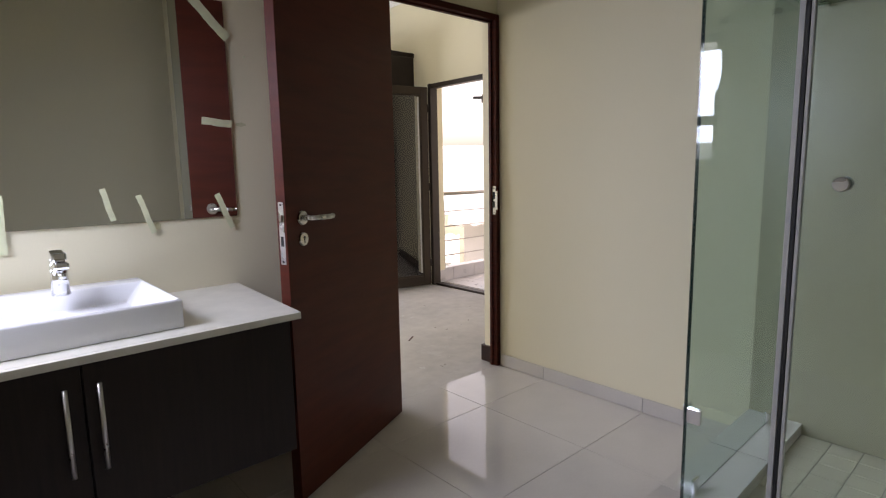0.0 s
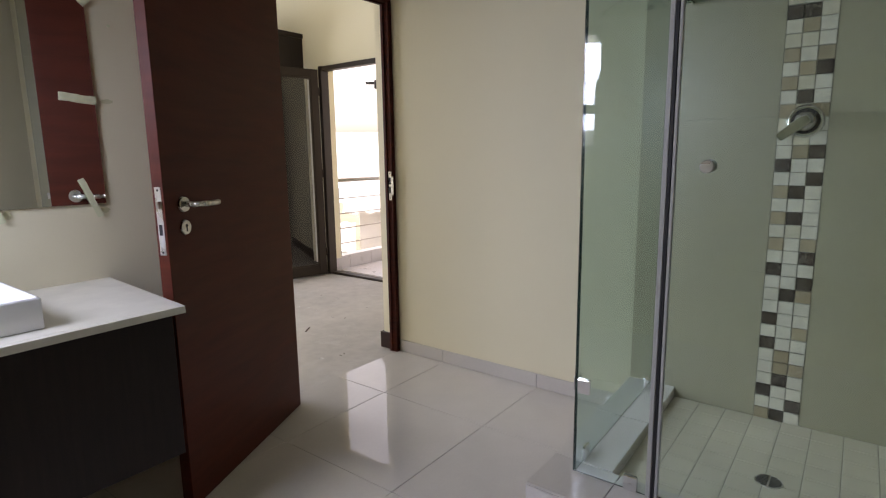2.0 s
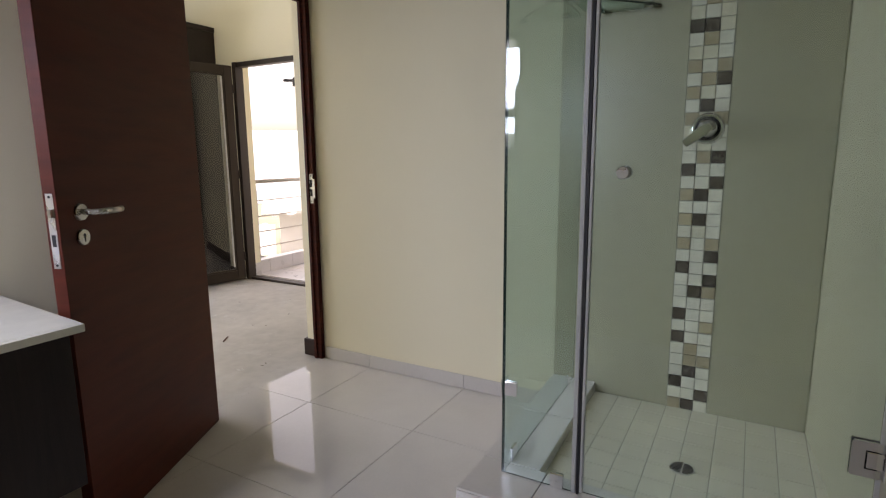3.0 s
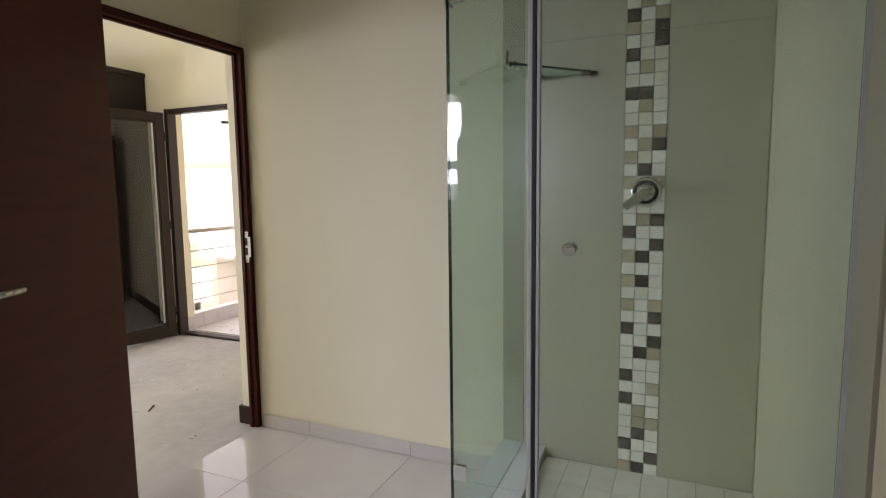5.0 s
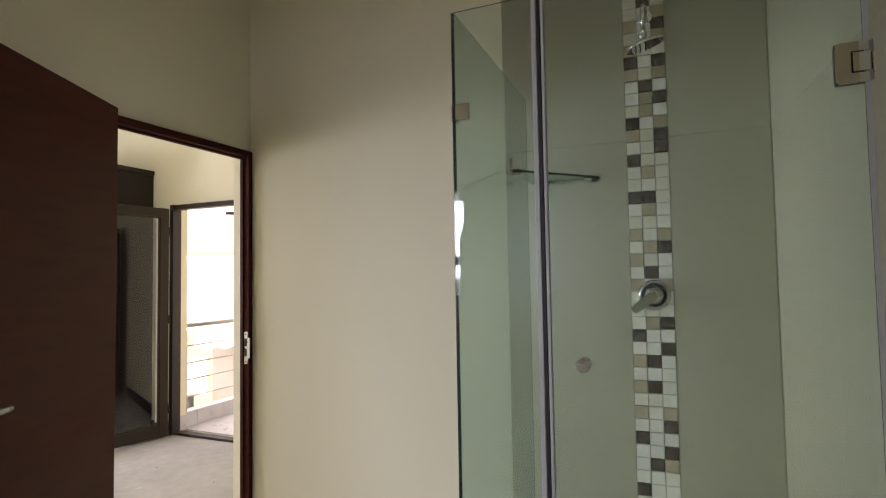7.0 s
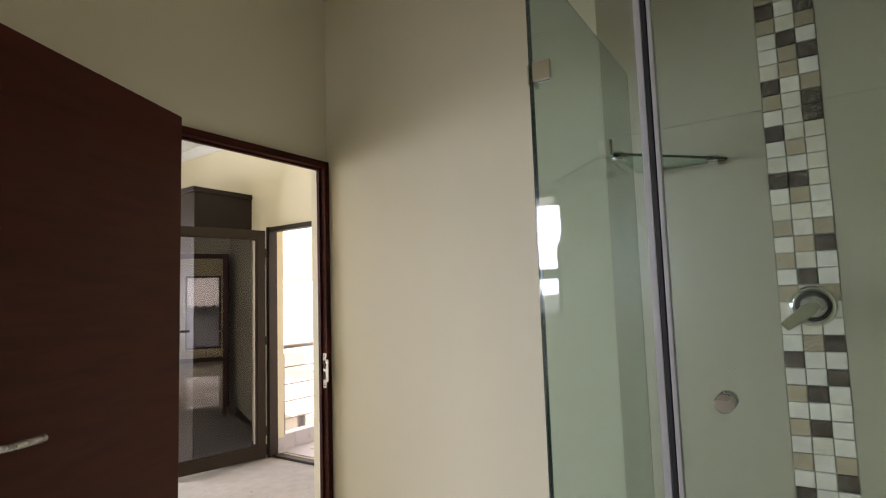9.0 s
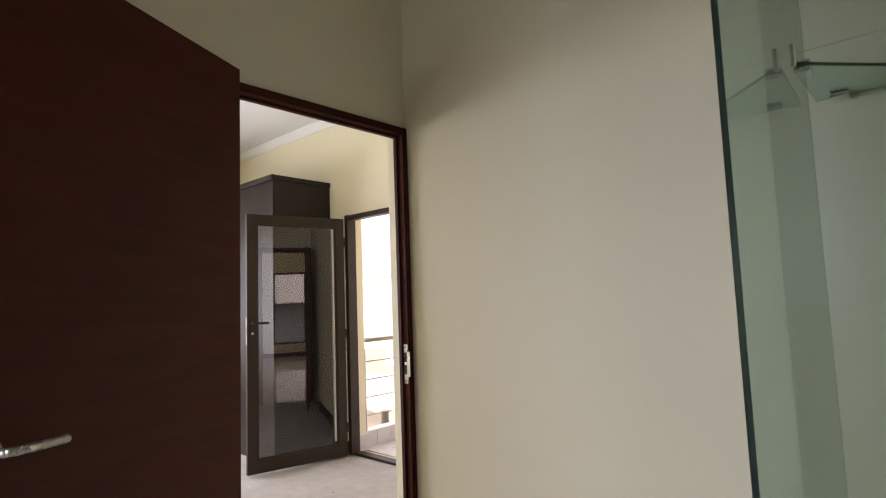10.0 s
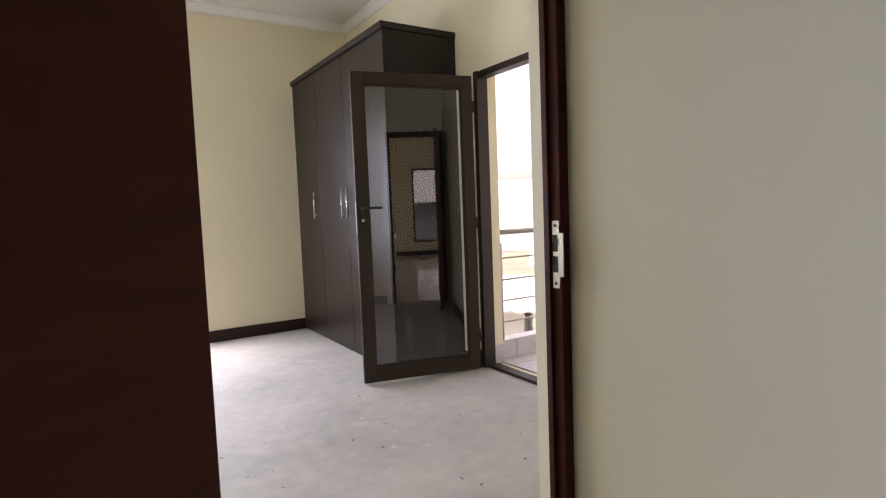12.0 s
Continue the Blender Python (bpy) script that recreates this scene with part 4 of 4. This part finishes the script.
def corrugated(bm, x0, x1, y0, y1, z0, z1, n):
    """A wavy sheet rising from y0 to y1."""
    steps = n * 6
    rows = []
    for yy, zz in ((y0, z0), (y1, z1)):
        rows.append([bm.verts.new((x0 + (x1 - x0) * i / steps, yy, zz + 0.03 * math.sin(2 * math.pi * i / 6))) for i in range(steps + 1)])
        rows.append([bm.verts.new((x0 + (x1 - x0) * i / steps, yy, zz - 0.04 + 0.03 * math.sin(2 * math.pi * i / 6))) for i in range(steps + 1)])
    a, al, b, bl = rows
    for i in range(steps):
        bm.faces.new((a[i], a[i + 1], b[i + 1], b[i])), bm.faces.new((al[i], bl[i], bl[i + 1], al[i + 1]))
        bm.faces.new((a[i], al[i], al[i + 1], a[i + 1])), bm.faces.new((b[i], b[i + 1], bl[i + 1], bl[i]))
    bmesh.ops.recalc_face_normals(bm, faces=bm.faces[:])


def house(label, x, y, w, d, eaves, ridge, wall_m, rz, windows):
    h = thing("house", label, "house", at(x, y, -3.2, rz))
    bm = one(-w, w, -d, d, 0, eaves)
    part("wall", bm, wall_m, h)
    for s in (-1, 1):
        bm = bmesh.new()
        corrugated(bm, -w - 0.4, w + 0.4, s * (d + 0.5), 0, eaves + 0.02, ridge, int(w * 6))
        part("roof", bm, ROOF_TILE, h, "corrugated pale roof")
    for wx, wz in windows:
        win = part("window", one(wx - 0.6, wx + 0.6, -d - 0.03, -d + 0.05, wz, wz + 1.2), ALU_BROWN, h)
        part("pane", one(wx - 0.54, wx + 0.54, -d - 0.035, -d - 0.031, wz + 0.06, wz + 1.14), DARK, win)
    return h


house("white rendered outbuilding with a corrugated roof", 13.95, 9.30, 3.6, 2.0, 3.05, 3.25, RENDER_WHITE, -44, ())
house("low white rendered house with a corrugated roof", 9.07, 14.5, 3.0, 2.5, 2.1, 2.5, RENDER_WHITE, -44, ())
tall = house("tall white rendered house with a corrugated roof edge", 10.42, 6.46, 2.0, 1.5, 5.70, 6.1, RENDER_WHITE, -44, ())
bm = one(-2.62, -2.42, 0.52, 0.80, 5.84, 6.0, 0.02)
box(bm, -2.80, -2.60, 0.62, 0.70, 5.92, 5.97)
part("gutter_end", bm, DARK, tall, "dark gutter end")
house("grey rendered house with a pale tiled roof", 5.0, -19, 7, 4, 4.6, 7.2, HOUSE_GREY, 180, ((-3, 2.6), (2, 2.6)))

# ---- tiles and other pieces ----
def tiles(parent, me_cache, material, xs, ys, z0, z1, gap, name="tile", bev=0.0012):
    """Rectangular tiles between the joint lines xs and ys."""
    for a, b in zip(xs, xs[1:]):
        for c, d in zip(ys, ys[1:]):
            w, h = round(b - a - gap, 4), round(d - c - gap, 4)
            if (w, h) not in me_cache:
                me_cache[w, h] = meshed(name, one(-w / 2, w / 2, -h / 2, h / 2, z0, z1, bev), material)
            piece(name, me_cache[w, h], parent, at((a + b) / 2, (c + d) / 2, 0))


def lines(lo, hi, origin, pitch):
    k = math.ceil((lo - origin) / pitch + 0.05)
    out = [lo]
    while origin + k * pitch < hi - 0.03:
        out.append(origin + k * pitch)
        k += 1
    return out + [hi]


PITCH = 0.617
tiles(floor, {}, PORCELAIN, lines(XW, XB, 2.157, PITCH), lines(YS, YA, 2.172, PITCH), -0.012, 0.0, 0.0022)
tiles(balcony, {}, BALC_TILE, lines(XE + 0.16, BX1, 4.5, 0.33), lines(BY0, 4.755, 4.6, 0.33), -0.02, 0.0, 0.004)
tiles(floor_landing, {}, PORCELAIN, lines(XL0, XL1, 3.2, 0.6), lines(YFAR, YL - TW, 0, 0.6), -0.012, 0.0, 0.003)
# tiled upstand
for a, b in zip(lines(XE + 0.16, BX1, 4.36, 0.33), lines(XE + 0.16, BX1, 4.36, 0.33)[1:]):
    part("tile", one(a + 0.002, b - 0.002, 4.747, 4.756, 0.0, 0.137, 0.001), BALC_TILE, upstand)
    part("tile", one(a + 0.002, b - 0.002, 4.747, BY1 + 0.002, 0.1365, 0.143, 0.001), BALC_TILE, upstand)
# balcony reveal skirting
part("tile", one(XE + 0.06, XE + 0.16, oy1 - 0.008, oy1 - 0.0005, 0.0, 0.137, 0.001), BALC_TILE, upstand)

skirt = setting("skirting_tiles", one(XB - 0.006, XB - 0.0005, CY1 + 0.003, 2.5, 0.001, 0.073), GROUT, "cream porcelain skirting tiles along the wall", "skirting")
ys = lines(CY1 + 0.003, 2.5, 2.172, PITCH)
for c, d in zip(ys, ys[1:]):
    part("tile", one(XB - 0.010, XB - 0.0055, c + 0.0015, d - 0.0015, 0.002, 0.078, 0.0015), SKIRT_TILE, skirt)

# shower floor
tiles(floor_bed, {}, FLOOR_TILE, lines(CXI, XB - 0.013, 2.665, 0.102), lines(-0.05, CYI, 0.047, 0.102), SFZ - 0.008, SFZ, 0.0035)

# shower walls: large glazed tiles with a band of mosaic
cladding = setting("shower_wall_lining", one(XB - 0.006, XB - 0.0005, 0.047, 1.072, SFZ, H - 0.08), LIGHT_GROUT, "pale glazed shower wall tiles with a mosaic band", "wall tiles")
zs = lines(SFZ, H - 0.08, 1.34, 0.602)
MY0, MY1 = 0.399, 0.557
cache = {}
for c, d in ((0.048, MY0), (MY1, 1.072)):
    for a, b in zip(zs, zs[1:]):
        part("tile", one(XB - 0.013, XB - 0.0055, c + 0.0007, d - 0.0007, a + (0.0005 if a > 1 else 0.0001), b - (0.0005 if b > 1 else 0.0001), 0.0002), WALL_TILE, cladding)
lining2 = setting("shower_side_lining", one(-1.036, -0.014, -0.0115, -0.006, 0, H - 0.08), LIGHT_GROUT, "pale glazed tiles on the shower's short wall", "wall tiles")
lining2.matrix_basis = SKEW
for c, d in ((-1.038, -0.615), (-0.615, -0.0135)):
    for a, b in zip([0.0] + zs[1:], zs[1:]):
        part("tile", one(c + 0.0005, d - 0.0005, -0.0065, 0.0, a + (0.0004 if a > 1.5 else 0.0001), b - (0.0004 if b > 1.5 else 0.0001), 0.0002), WALL_TILE, lining2)

# mosaic: three columns of marble squares, listed from the top row down
PATTERN = ("wdw wwt twd cwt tww dwd tct wdw wtd ctw dwt tcd wcd dcc wtc cwc ddc wtw ccw twt wtd tcw wdw tct ccw wcw wtd dww wwd tdw www tdw wcw twt wwd dww wwd wdt www dww wwt dww wtw wtt wdw dww wwd tdw").split()
pick = {"w": MOS_W, "c": MOS_C, "t": MOS_T, "d": MOS_D}
rng = random.Random(7)
MP = (MY1 - MY0) / 3
chip = {}
for key, m in pick.items():
    chip[key] = meshed("mosaic_tile", one(-0.004, 0.0045, -MP / 2 + 0.0015, MP / 2 - 0.0015, -0.0235, 0.0235, 0.0012), m)
rows = [rng.choice(("wtw", "cwd", "twc", "wdw", "tcw", "dwt")) for k in range(9)] + PATTERN
for i, row in enumerate(reversed(rows)):
    z = SFZ + 0.02 + 0.0500 * i
    if z > H - 0.11:
        break
    for j, key in enumerate(row):
        piece("mosaic_tile", chip[key], cladding, pose(XB - 0.0100 - rng.random() * 0.0008, MY1 - MP * (j + 0.5), z, rng.uniform(-0.5, 0.5)))
